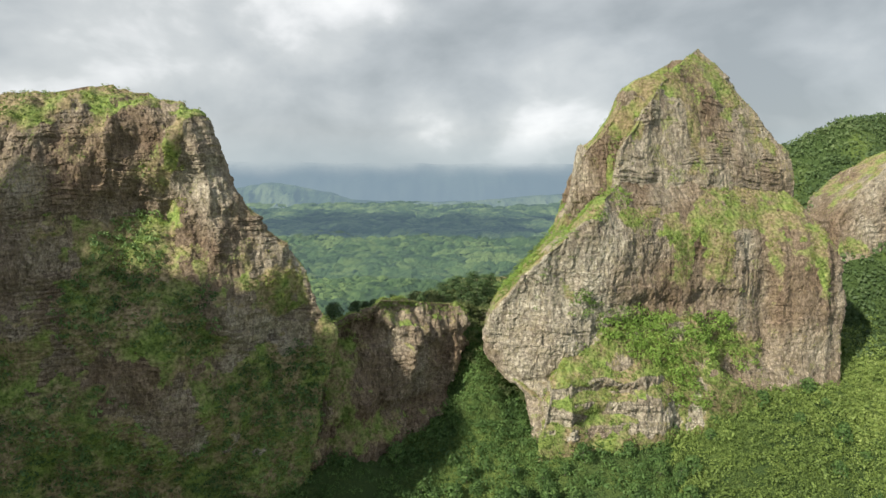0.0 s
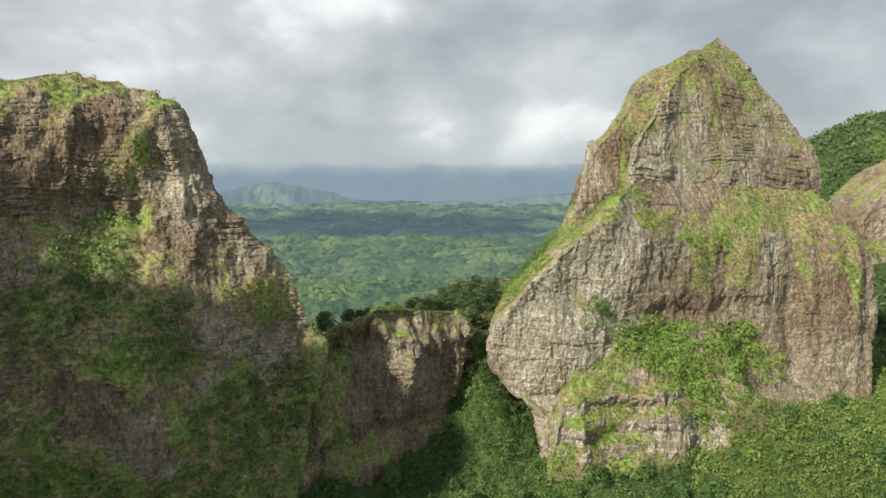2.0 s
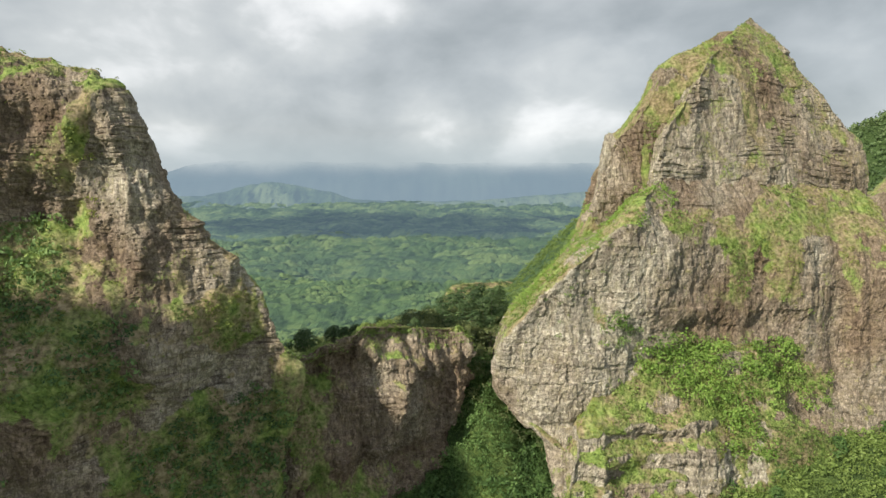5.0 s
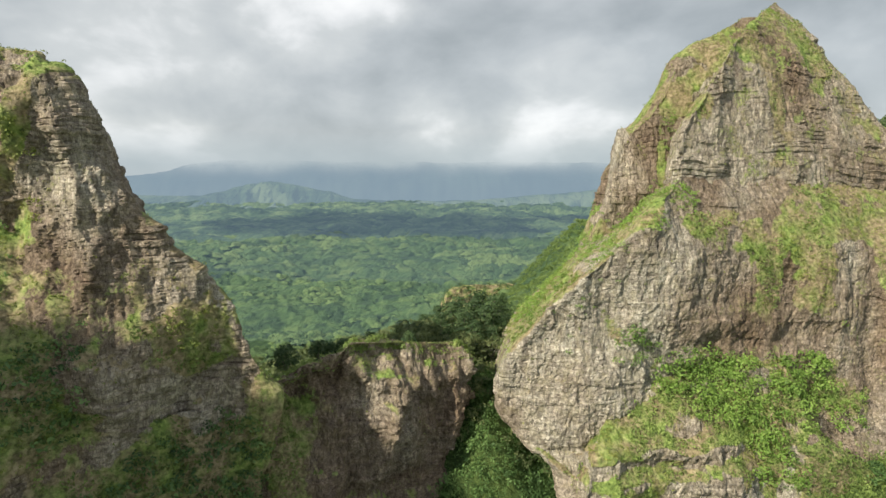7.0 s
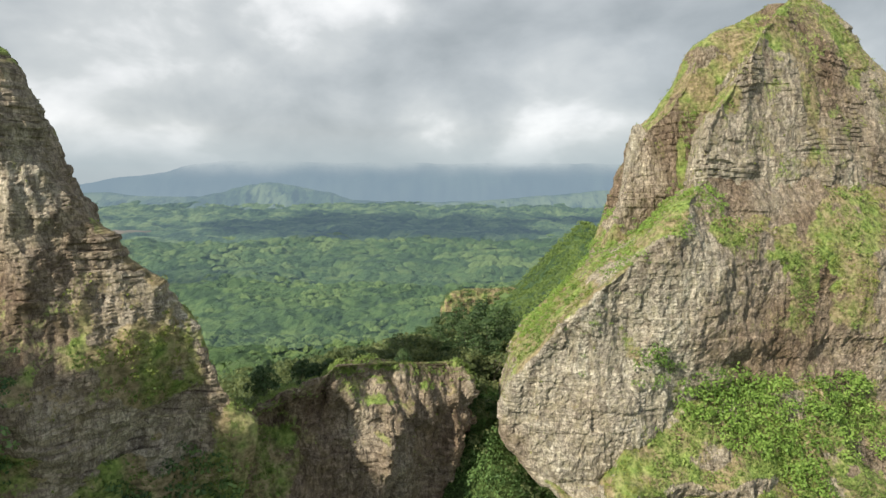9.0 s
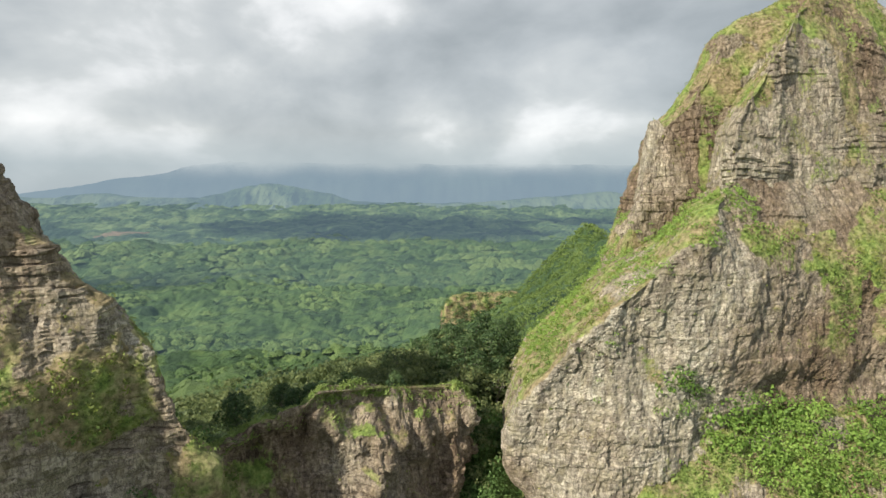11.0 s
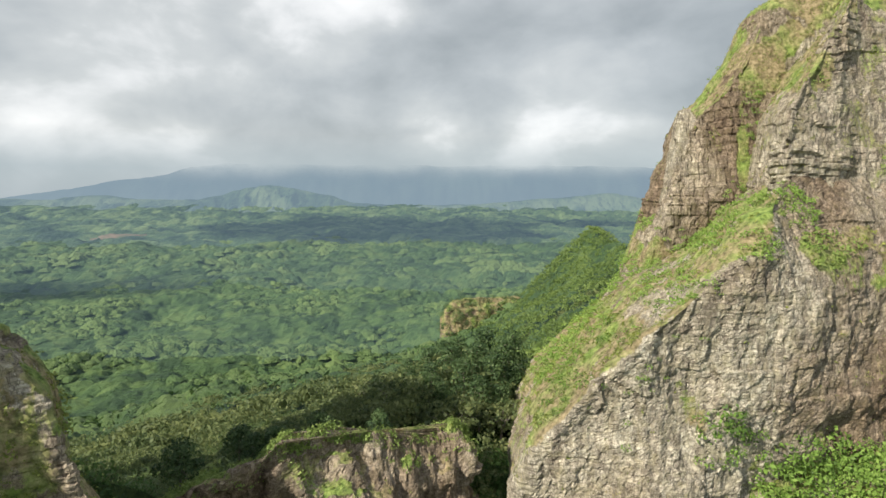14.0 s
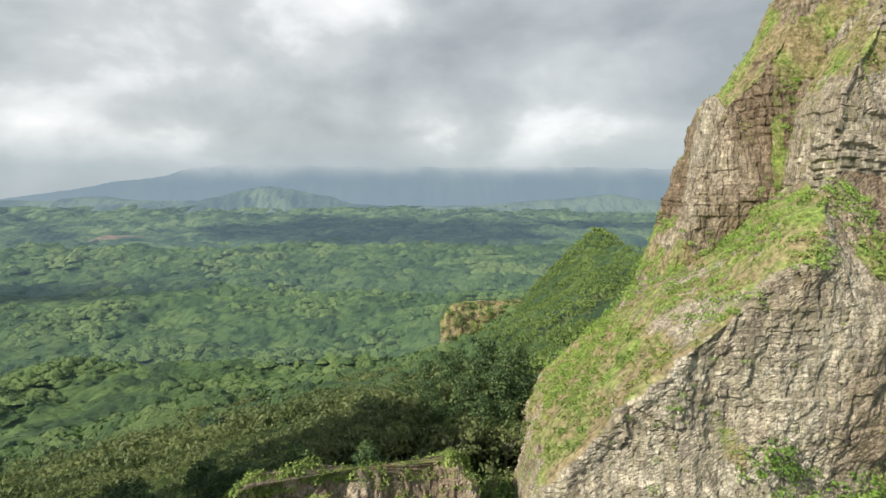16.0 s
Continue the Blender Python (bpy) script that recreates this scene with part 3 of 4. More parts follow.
# The right part of this face is painted darker for its grazing light.
MASSES["right"] = rock_mass("cliff_right", [
    (42, 34, 182, 232, 263, 74), (57, 37, 181, 238, 266, 70), (68, 38, 180, 245, 268, 68), (76, 27, 181, 249, 270, 66), (84, 19, 181, 248, 271, 66),
    (93, 18, 182, 247, 272, 66), (105, 22, 182, 244, 273, 68), (119, 33, 181, 241, 274, 68), (128, 42, 178, 240, 275, 68), (134, 49, 175, 240, 277, 66),
    (141, 57, 170, 243, 280, 60), (149, 63, 164, 248, 283, 50), (156, 73, 156, 256, 286, 34), (160, 92, 138, 270, 287, 14)],
    back=(13, 0), step=0.38, zstep=0.34, corner=2.5, left_side=1.7, columns=0.8, beds=0.32, thick=1.2, rust_dim=0.12, dim_right=(52, 112, 0.75),
    features=[(46, 85, 20, 23, 12, 0), (72, 112, 16, 24, 5, 0), (96, 100, 16, 20, 3, 0), (55, 112, 7, 18, 1.5, 0.4), (160, 110, 6, 40, 3, 0), (142, 100, 5, 34, -2, 0), (112, 118, 6, 30, -1.5, 0), (100, 104, 30, 4, -2, 0)],
    greens=[(92, 154, 24, 11, -2.2, 0.1), (130, 143, 18, 8, 1.0, -0.6), (100, 128, 5, 20, 0.9, 0), (86, 141, 10, 6, 0.9, 0), (52, 112, 4, 6, 0.5, 0), (88, 92, 20, 9, 0.9, 0), (120, 84, 18, 10, 1.0, 0), (148, 120, 5, 14, 0.5, 0), (112, 136, 8, 8, 0.7, 0), (118, 124, 6, 14, 0.7, 0), (146, 137, 6, 12, 0.8, 0), (166, 122, 5, 16, 0.7, 0), (60, 132, 14, 9, -0.9, 0.7)],
    spines=[(63, 148, 5, 16, 4, 0.5), (80, 120, 3, 26, 1.5, 0.1), (128, 112, 3, 28, 1.5, 0), (150, 112, 3, 30, 2.5, 0), (170, 108, 4, 34, 4, 0)],
    seed=5, flat=0.40, moss=0.48, label="tall grey basalt cliff of the pointed peak, patched with shrubs")
MASSES["shelf"] = rock_mass("cliff_shelf", [
    (26, 33, 160, 222, 256, 40), (57, 37, 150, 228, 254, 36), (69, 40, 128, 230, 249, 34), (75, 42, 116, 233, 247, 32), (83, 46, 112, 238, 249, 26), (92, 52, 110, 244, 253, 16), (99, 62, 106, 251, 256, 6)],
    features=[(64, 77, 28, 3, 2, 0.0), (66, 72, 20, 2.4, -2, 0), (60, 62, 22, 2.5, -2, 0), (96, 70, 10, 20, -6, 0), (88, 62, 6, 12, 4, 0)], spines=[(80, 68, 3, 12, 4, 0), (50, 66, 3, 14, 4, 0)],
    greens=[(90, 88, 25, 9, 0.9, 0), (122, 58, 20, 20, 1.3, 0), (70, 49, 60, 10, 1.3, 0), (48, 84, 14, 6, 0.8, 0), (145, 60, 20, 20, 1.3, 0), (60, 68, 14, 3, 0.8, 0), (98, 74, 8, 16, 1.2, 0)], step=0.42, corner=3.0, thick=1.5, seed=7, label="stepped basalt shelf below the peak, overgrown with shrubs")
MASSES["summit"] = rock_mass("cliff_summit", [
    (138, 71.5, 168, 257, 287, 60), (150, 72, 167, 257, 287, 56), (160, 72.5, 165, 257, 286, 54), (170, 74, 162, 258, 288, 49), (181, 81.6, 153, 262, 290, 44),
    (191, 89, 145, 266, 291, 40), (200, 95.5, 138, 272, 293, 33), (205, 101.5, 134.5, 277, 294, 26), (211, 109.5, 129.5, 286, 295, 15), (216, 116.8, 124.8, 294, 297, 6),
    (219.5, 121.4, 122.4, 298.4, 299, 1.5)],
    back=(12, 4), sharp=0.92, left_side=1.6, rust_dim=0.48, beds=1.4, columns=0.5, thick=1.6, zstep=0.32, greens=[(128, 198, 6, 12, 0.5, -0.2), (112, 176, 5, 16, 0.6, 0), (100, 200, 8, 7, 0.7, 0), (86, 180, 5, 10, 0.9, 0), (150, 172, 4, 10, 0.5, 0)], step=0.48, corner=2.5, flat=0.60, moss=0.5, seed=9, label="pointed basalt summit with a grassy left shoulder")
MASSES["horn"] = rock_mass("cliff_horn", [
    (118, 47, 92, 281, 280, 30), (136, 54, 93, 282, 280, 27), (147, 58, 93, 283, 279, 25), (160, 62, 93, 284, 280, 24), (168, 64.5, 94, 285, 281, 24),
    (173, 68, 96, 286, 282, 24), (177, 73, 100, 286, 283, 24), (188, 80, 108, 288, 286, 22), (200, 86, 114, 292, 290, 18), (203, 91, 115, 295, 293, 13), (206, 97, 113, 297, 295, 8), (210, 104, 114, 298, 296, 5), (214.5, 110.5, 116.5, 298.5, 297.5, 3)],
    back=(3, 0), sharp=0.9, step=0.40, corner=2.0, left_side=1.3, rust_dim=0.8, seed=13, flat=0.42, moss=0.35,
    greens=[(58, 136, 8, 5, 0.8, 0), (84, 186, 8, 7, 1.2, 0.5), (92, 200, 8, 6, 1.2, 0.3), (76, 160, 3, 12, 0.7, 0)], label="dark basalt horn standing beside the summit")
MASSES["hornlet"] = rock_mass("cliff_hornlet", [
    (150, 60.5, 70, 286, 285, 8), (166, 62.5, 69, 287, 286, 6), (172, 63, 66.5, 288, 287, 4), (173.5, 63.5, 65.5, 288.5, 288, 2)], step=0.35, corner=1.0, roughness=0.5, crest=0.0, seed=14, moss=0.2,
    label="small basalt spike on the shoulder of the peak")
MASSES["east"] = rock_mass("cliff_east", [
    (50, 230, 420, 345, 330, 80), (100, 230, 420, 350, 340, 70), (136, 227, 420, 353, 345, 60), (150, 238, 420, 354, 347, 50), (165, 254, 410, 356, 350, 40), (178, 275, 400, 360, 355, 20)],
    step=1.1, seed=15, rust_dim=0.6, flat=0.62, moss=0.3, greens=[(240, 120, 10, 12, 0.5, 0)], label="grey basalt cliff beside a green hill")
# Added out of view; its outline is shaped to shade left cliff and gully.
MASSES["west"] = rock_mass("shade_ridge_west", [
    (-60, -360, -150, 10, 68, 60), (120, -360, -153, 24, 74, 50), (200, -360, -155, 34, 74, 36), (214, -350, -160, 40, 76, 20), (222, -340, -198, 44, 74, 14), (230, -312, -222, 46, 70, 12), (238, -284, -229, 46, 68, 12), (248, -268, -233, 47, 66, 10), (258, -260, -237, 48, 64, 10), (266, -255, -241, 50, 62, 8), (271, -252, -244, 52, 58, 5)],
    step=2.4, seed=19, crest=3.0, label="unseen overgrown basalt ridge added to shade the left cliff")
# The high value here also paints the bluff's dim light.
MASSES["bluff"] = rock_mass("cliff_bluff", [
    (-20, -4, 106, 776, 794, 50), (14, -2, 102, 782, 796, 40), (30, 3, 98, 788, 800, 30), (36, 10, 92, 794, 804, 20), (40, 22, 84, 800, 808, 10)], step=1.0, corner=10.0, lumps=2.2, seed=17, flat=0.3, moss=0.9, rust_dim=0.9, greens=[(50, 10, 24, 9, 1.0, 0), (84, 22, 18, 16, 1.0, 0), (50, 36, 60, 7, 1.2, 0), (60, 14, 70, 18, 0.8, 0)],
    label="brown rock bluff at the end of a forested spur")


# ---- ground ----
def ridge(x, y, line, slope):
    """Height of a ridge along a line of places, falling off to both sides."""
    best = np.full(x.shape, -1e3)
    for (ax, ay, az), (bx, by, bz) in zip(line, line[1:]):
        dx, dy = bx - ax, by - ay
        t = np.clip(((x - ax) * dx + (y - ay) * dy) / (dx * dx + dy * dy), 0, 1)
        d = np.hypot(x - ax - t * dx, y - ay - t * dy)
        best = np.maximum(best, az + t * (bz - az) - slope * (np.sqrt(d * d + 36) - 6))
    return best


PLAIN = -92.0


def ground_height(x, y):
    face = 246 + 0.25 * x
    plain = np.interp(y, (1100, 1600, 2000, 2600, 3300, 4000), (PLAIN, PLAIN + 34, PLAIN + 70, PLAIN + 105, PLAIN + 172, PLAIN + 190)) + 10 * fbm(x / 420, y / 420, x * 0, 4, 21) + 46 * (0.5 - np.abs(fbm((x + 0.4 * y) / 330, (y - 0.3 * x) / 190, x * 0, 3, 22))) * smooth(480, 800, y) - 14
    front = 60 + 0.42 * (y - face) + 22 * np.exp(-((x - 14) / 11) ** 2 - ((y - 262) / 24) ** 2) + 4 * fbm(x / 40, y / 40, x * 0, 3, 25) + 13 * smooth(92, 140, x) * smooth(210, 250, y)
    front = front - 2.5 * np.maximum(0, y - np.where(x > 186, 385, face + 20))
    back = np.maximum.reduce([
        ridge(x, y, [(140, 318, 128), (155, 500, 108), (150, 620, 96)], 0.62) - 2.2 * np.maximum(0, x - 158) * smooth(500, 400, y),
        ridge(x, y, [(150, 620, 96), (163, 800, 107), (155, 900, 30)], 1.0),
        ridge(x, y, [(-15, 256, 95), (2, 305, 90), (2, 350, 77), (0, 460, 52), (5, 600, 20), (25, 760, -20)], 0.31),
        ridge(x, y, [(-45, 238, 97), (-85, 232, 112), (-120, 236, 130), (-220, 260, 110)], 1.25),
        ridge(x, y, [(228, 452, 178), (283, 440, 203), (345, 460, 206), (480, 500, 170)], 0.95)])
    back = back + 5 * fbm(x / 45, y / 45, x * 0, 4, 27) * smooth(290, 420, y)
    back = back - 3.0 * np.maximum(0, face + 12 - y)
    return np.maximum(np.maximum(plain, front), back)


def spread(stops):
    return np.unique(np.concatenate([np.arange(a, b, s) for a, b, s in stops]))


gx = spread([(-4200, -1500, 90), (-1500, -400, 40), (-400, -160, 10), (-160, 300, 5), (300, 600, 12), (600, 1500, 40), (1500, 4300, 90)])
gy = spread([(-400, 120, 12), (120, 480, 5), (480, 1000, 14), (1000, 2000, 40), (2000, 4990, 80)])
GX, GY = np.meshgrid(gx, gy)
GZ = ground_height(GX, GY)
gp = np.stack([GX, GY, GZ], -1)
gn = grid_normals(gp, False)
ground_me = mesh_from("ground", gp.reshape(-1, 3), grid_quads(*GX.shape), GROUND, {"tint": np.clip(0.15 + 0.8 * fbm(GX / 16, GY / 16, GX * 0, 4, 26), 0, 1).ravel()})
tagged(new("ground", ground_me), "overgrown green ground running out to a wide forested plain", "ground", kind="structure")


# ---- plants ----
def leaf_clump(count, leaf, rng, squash=0.8):
    """Leaves over the upper shell of a round bush one metre in radius."""
    d = rng.normal(size=(count, 3))
    d[:, 2] = np.abs(d[:, 2]) - 0.25
    d /= np.linalg.norm(d, axis=1, keepdims=True)
    r = rng.uniform(0.65, 1.05, (count, 1))
    c = d * r * [1, 1, squash]
    n = d + rng.normal(scale=0.45, size=d.shape)
    n /= np.linalg.norm(n, axis=1, keepdims=True)
    a = np.cross(n, rng.normal(size=d.shape))
    a /= np.linalg.norm(a, axis=1, keepdims=True)
    b = np.cross(n, a)
    s = leaf * rng.uniform(0.6, 1.3, (count, 1))
    return np.stack([c - a * s, c - b * s * 0.6, c + a * s, c + b * s * 0.6], 1).reshape(-1, 3)


def scatter(name, places, radii, mat, label, category, leaf=0.34, count=26, seed=1, squash=0.8):
    """Many bushes as one joined mesh."""
    rng = np.random.default_rng(seed)
    kinds = [leaf_clump(count, leaf, rng, squash) for _ in range(10)]
    n = len(places)
    if n == 0:
        return
    pick = rng.integers(0, 10, n)
    turn = rng.uniform(0, 2 * np.pi, n)
    base = np.stack(kinds)[pick]
    cs, sn = np.cos(turn)[:, None], np.sin(turn)[:, None]
    v = np.stack([base[..., 0] * cs - base[..., 1] * sn, base[..., 0] * sn + base[..., 1] * cs, base[..., 2]], -1)
    v = v * radii[:, None, None] * rng.uniform(0.8, 1.25, (n, 1, 3)) + places[:, None, :]
    patch = fbm(places[:, 0] / 28, places[:, 1] / 28, places[:, 2] / 28, 3, 95)
    tint = np.repeat(np.clip(0.55 * rng.uniform(0, 1, n) + 0.22 + 0.8 * patch, 0, 1), count * 4)
    v = v.reshape(-1, 3)
    ob = new(name, mesh_from(name, v, np.arange(len(v)).reshape(-1, 4), mat, {"tint": tint}, False))
    tagged(ob, label, category, kind="stuff")


rng = np.random.default_rng(4)
bush_p, bush_r, olive_p, olive_r = [], [], [], []
tuft_p, tuft_r, ledge_p, ledge_r = [], [], [], []
for key, (p, n, g, area) in MASSES.items():
    if key in ("bluff", "west"):
        continue
    seen = (p[:, 1] < 420) & (n[:, 1] < 0.75)
    cover = g * smooth(0.4, 0.85, g)
    dice = rng.uniform(size=len(p))
    hit = dice < cover * seen * area * np.where(p[:, 2] < 132, 0.55, 0.32)
    lush = fbm(p[:, 0] / 16, p[:, 1] / 16, p[:, 2] / 16, 2, 91) + 0.25 * (p[:, 2] < 110) > 0.0
    if key == "right":
        lush &= (p[:, 0] > 64) | (p[:, 2] < 92) | (rng.uniform(size=len(p)) < 0.12)
    for sel, ps, rs, lo, hi in ((hit & lush, ledge_p, ledge_r, 0.45, 1.35), (hit & ~lush, olive_p, olive_r, 0.3, 0.8)):
        r = rng.uniform(lo, hi, sel.sum()) * (0.55 if key in ("summit", "horn") else 1.0)
        ps.append(p[sel] + n[sel] * r[:, None] * 0.3)
        rs.append(r)
    sel = (dice > 0.5) & (dice < 0.5 + seen * area * (0.02 + 0.2 * smooth(0.15, 0.6, g)))
    r = rng.uniform(0.18, 0.5, sel.sum())
    tuft_p.append(p[sel] + n[sel] * r[:, None] * 0.2)
    tuft_r.append(r)

# the slopes at the foot of the cliffs and behind them
m = 9500
x, y = rng.uniform(-150, 230, m), rng.uniform(140, 330, m)
near = y < 266 + 0.25 * x
keep = near & (np.abs(x) < 0.76 * y + 12) & (y > 150)
x, y, near = x[keep], y[keep], near[keep]
z = ground_height(x, y)
r = np.where(near, rng.uniform(1.2, 3.4, len(x)), rng.uniform(1.0, 2.8, len(x)))
gx2, gy2 = np.append(rng.uniform(-14, 40, 1500), rng.uniform(84, 215, 3600)), np.append(rng.uniform(222, 292, 1500), rng.uniform(195, 282, 3600))
x, y = np.append(x, gx2), np.append(y, gy2)
z, r = np.append(z, ground_height(gx2, gy2)), np.append(r, rng.uniform(0.9, 2.4, 5100))
# bushes right of this line get lighter leaves, sunlight put into their colour
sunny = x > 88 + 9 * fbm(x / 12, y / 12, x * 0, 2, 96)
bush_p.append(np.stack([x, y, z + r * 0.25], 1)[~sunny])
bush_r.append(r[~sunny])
scatter("slope_bushes", np.stack([x, y, z + r * 0.45], 1)[sunny], r[sunny], LEAF_SHRUB, "bushes covering the sunny slope, painted light green for sunlight", "bushes", seed=17, count=42, leaf=0.17)
# grass and bushes along the crest of the saddle
p, n, g, area = MASSES["saddle"]
sel = rng.uniform(size=len(p)) < 0.5 * area * smooth(0.0, 0.4, fbm(p[:, 0] / 5, p[:, 1] / 5, p[:, 2] / 9, 2, 99) + 0.12) * (p[:, 2] > np.interp(p[:, 0], (-50, -38, -24, 2), (95, 99, 103.5, 99))) * (n[:, 2] > 0.1)
r = rng.uniform(0.4, 1.1, sel.sum())
ledge_p.append(p[sel] + [0, 0, 0.2])
ledge_r.append(r)


def thicket(keys, spots, dens, lo, hi, least=-1.0):
    """Large bushes on the faces of rock masses, round places (x, z, half width, half height)."""
    found, sizes = [], []
    for key in keys:
        p, n, g, area = MASSES[key]
        w = np.max([np.exp(-((p[:, 0] - a) / c) ** 2 - ((p[:, 2] - b) / d) ** 2) for a, b, c, d in spots], 0) + 0.35 * fbm(p[:, 0] / 7, p[:, 1] / 7, p[:, 2] / 7, 3, 98)
        sel = (rng.uniform(size=len(p)) < dens * area * smooth(0.4, 0.7, w)) & (n[:, 1] < 0.5) & (n[:, 2] > least)
        r = rng.uniform(lo, hi, sel.sum())
        found.append(p[sel] + n[sel] * r[:, None] * 0.4)
        sizes.append(r)
    return np.vstack(found), np.concatenate(sizes)


# bushes, tall grass and ferns on the top of the saddle
p = MASSES["saddle"][0]
high = p[p[:, 2] > np.interp(p[:, 0], (-50, -40, -33, -25, -16, -5, 8), (97, 99.5, 102.5, 105.5, 106.5, 103, 100.5))]
high = high[np.argsort(high[:, 0])]
pick = rng.integers(60, len(high) - 60, 2000)
other = high[pick + rng.integers(-60, 60, 2000)]
high = high[pick]
spot = high + (other - high) * rng.uniform(0, 1, (2000, 1)) + [0, 0.5, 0.2]
r = rng.uniform(0.35, 1.15, len(spot)) * np.where(spot[:, 1] > np.interp(spot[:, 0], (-46, -23, 7), (222, 234, 255)), 1.2, 0.6)
scatter("crest_bushes", spot, r, LEAF_SHRUB, "low green bushes and grass on top of the saddle", "bushes", seed=18, count=30, leaf=0.2)
# leafy bushes on the shelf of the peak
big_p, big_r = thicket(("shelf", "right"), [(56, 106, 10, 7), (72, 98, 9, 8), (86, 93, 16, 13), (112, 90, 15, 12), (97, 78, 8, 12), (122, 84, 12, 8), (134, 80, 10, 8), (104, 68, 9, 8)], 0.12, 1.2, 3.2)
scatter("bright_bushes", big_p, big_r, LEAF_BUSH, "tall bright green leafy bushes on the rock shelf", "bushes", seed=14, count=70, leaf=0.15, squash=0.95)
# fresh green down the gully of the horn and along the grassy ramp
ramp_p, ramp_r = thicket(("horn", "right"), [(80, 168, 3.5, 16), (74, 148, 5, 8), (62, 142, 6, 6), (52, 130, 5, 6), (42, 120, 6, 6), (30, 108, 5, 6), (52, 130, 8, 8), (36, 112, 8, 8)], 0.55, 0.4, 1.3, 0.2)
scatter("ramp_bushes", ramp_p, ramp_r, LEAF_BUSH, "fresh green bushes along the steep grassy ramp", "bushes", seed=16, count=34, leaf=0.2)
bluff_p, bluff_r = thicket(("bluff",), [(50, 20, 90, 40)], 0.08, 1.5, 3.8, -0.1)
scatter("bluff_bushes", bluff_p, bluff_r, LEAF_FOREST, "olive scrub over the brown bluff", "bushes", seed=19, count=24, leaf=0.22)
olive_b, olive_s = thicket(("left",), [(-56, 120, 9, 10), (-85, 163, 3, 9), (-84, 144, 3, 8)], 0.3, 0.4, 1.3)
scatter("olive_bushes", olive_b, olive_s, LEAF_OLIVE, "yellow-green bushes on the dry shoulder of the cliff", "bushes", seed=20, count=22, leaf=0.24)
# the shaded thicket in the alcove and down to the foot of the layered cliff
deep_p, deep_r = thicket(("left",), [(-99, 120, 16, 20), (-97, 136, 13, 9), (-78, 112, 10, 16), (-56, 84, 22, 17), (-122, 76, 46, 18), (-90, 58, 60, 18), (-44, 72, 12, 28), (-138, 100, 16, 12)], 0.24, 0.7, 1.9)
scatter("alcove_bushes", deep_p, deep_r, LEAF_ALCOVE, "leafy bushes in the cliff alcove, painted dark green for its shade", "bushes", seed=15, count=26, leaf=0.28)
scatter("ledge_shrubs", np.vstack(ledge_p), np.concatenate(ledge_r), LEAF_SHRUB, "leafy green shrubs clinging to ledges of the cliffs", "shrubs", seed=9, count=12, leaf=0.3)
m = 4000
x, y = rng.uniform(180, 340, m), rng.uniform(290, 470, m)
z = ground_height(x, y)
r = rng.uniform(1.8, 4.2, m)
hill_p, hill_r = np.stack([x, y, z + r * 0.2], 1), r
scatter("hill_shrubs", hill_p, hill_r, LEAF_FOREST, "shrubs and low trees covering the green hillside", "shrubs", seed=12, count=16, leaf=0.27)
scatter("shrubs", np.vstack(bush_p), np.concatenate(bush_r), LEAF_SHADED, "dense green shrubs covering slopes and ledges, painted darker for shade", "shrubs", seed=5, count=40, leaf=0.165)
scatter("scrub", np.vstack(olive_p), np.concatenate(olive_r), LEAF_OLIVE, "olive yellow-green scrub and tall grass on rock ledges", "scrub", seed=6, count=12, leaf=0.34)


def domes(x, y, cell, height, seed):
    ci, cj = np.floor(x / cell), np.floor(y / cell)
    best, tint = np.zeros(x.shape), np.zeros(x.shape)
    for a in (-1, 0, 1):
        for b in (-1, 0, 1):
            i, j = ci + a, cj + b
            h1, h2, h3 = (lattice(i, j, i * 0, seed + k) for k in (1, 2, 3))
            d = np.hypot(x - (i + h1) * cell, y - (j + h2) * cell) / (cell * (0.5 + 0.6 * h3))
            h = height * (0.35 + 0.85 * h3) * np.clip(1 - d * d, 0, 1) ** 0.36
            tint = np.where(h > best, lattice(i, j, i * 0, seed + 7), tint)
            best = np.maximum(best, h)
    return best, tint


def roof(x, y, cell, height):
    """The forest roof: a crown in every cell, each at its own height, lesser heads upon it. Also each crown's own number."""
    wx = x + 0.35 * cell * fbm(x / (cell * 0.6), y / (cell * 0.6), x * 0, 2, 45)
    wy = y + 0.35 * cell * fbm(x / (cell * 0.6), y / (cell * 0.6), x * 0 + 9, 2, 46)
    best, tint = domes(wx, wy, cell, height, 30)
    lesser, own = domes(wx + 3, wy + 5, cell * 0.36, height * 0.42, 50)
    swell = 7 * fbm(x / 90, y / 90, x * 0, 3, 43) * smooth(300, 500, y)
    return ground_height(x, y) + best + lesser + swell + 1.0, 0.6 * tint + 0.4 * own


def canopy(name, x0, x1, y0, y1, step, cell, height, label, mat, rough=0.9, sink=0.0):
    xs, ys = np.arange(x0, x1, step), np.arange(y0, y1, step)
    X, Y = np.meshgrid(xs, ys)
    Z, tint = roof(X, Y, cell, height)
    Z = Z + rough * fbm(X / (step * 2.2), Y / (step * 2.2), X * 0, 2, 41) - sink * (1 - smooth(y0, y0 + 26, Y))
    p = np.stack([X, Y, Z], -1)
    ob = new(name, mesh_from(name, p.reshape(-1, 3), grid_quads(*X.shape), mat, {"tint": tint.ravel()}, False))
    tagged(ob, label, "forest", kind="stuff")


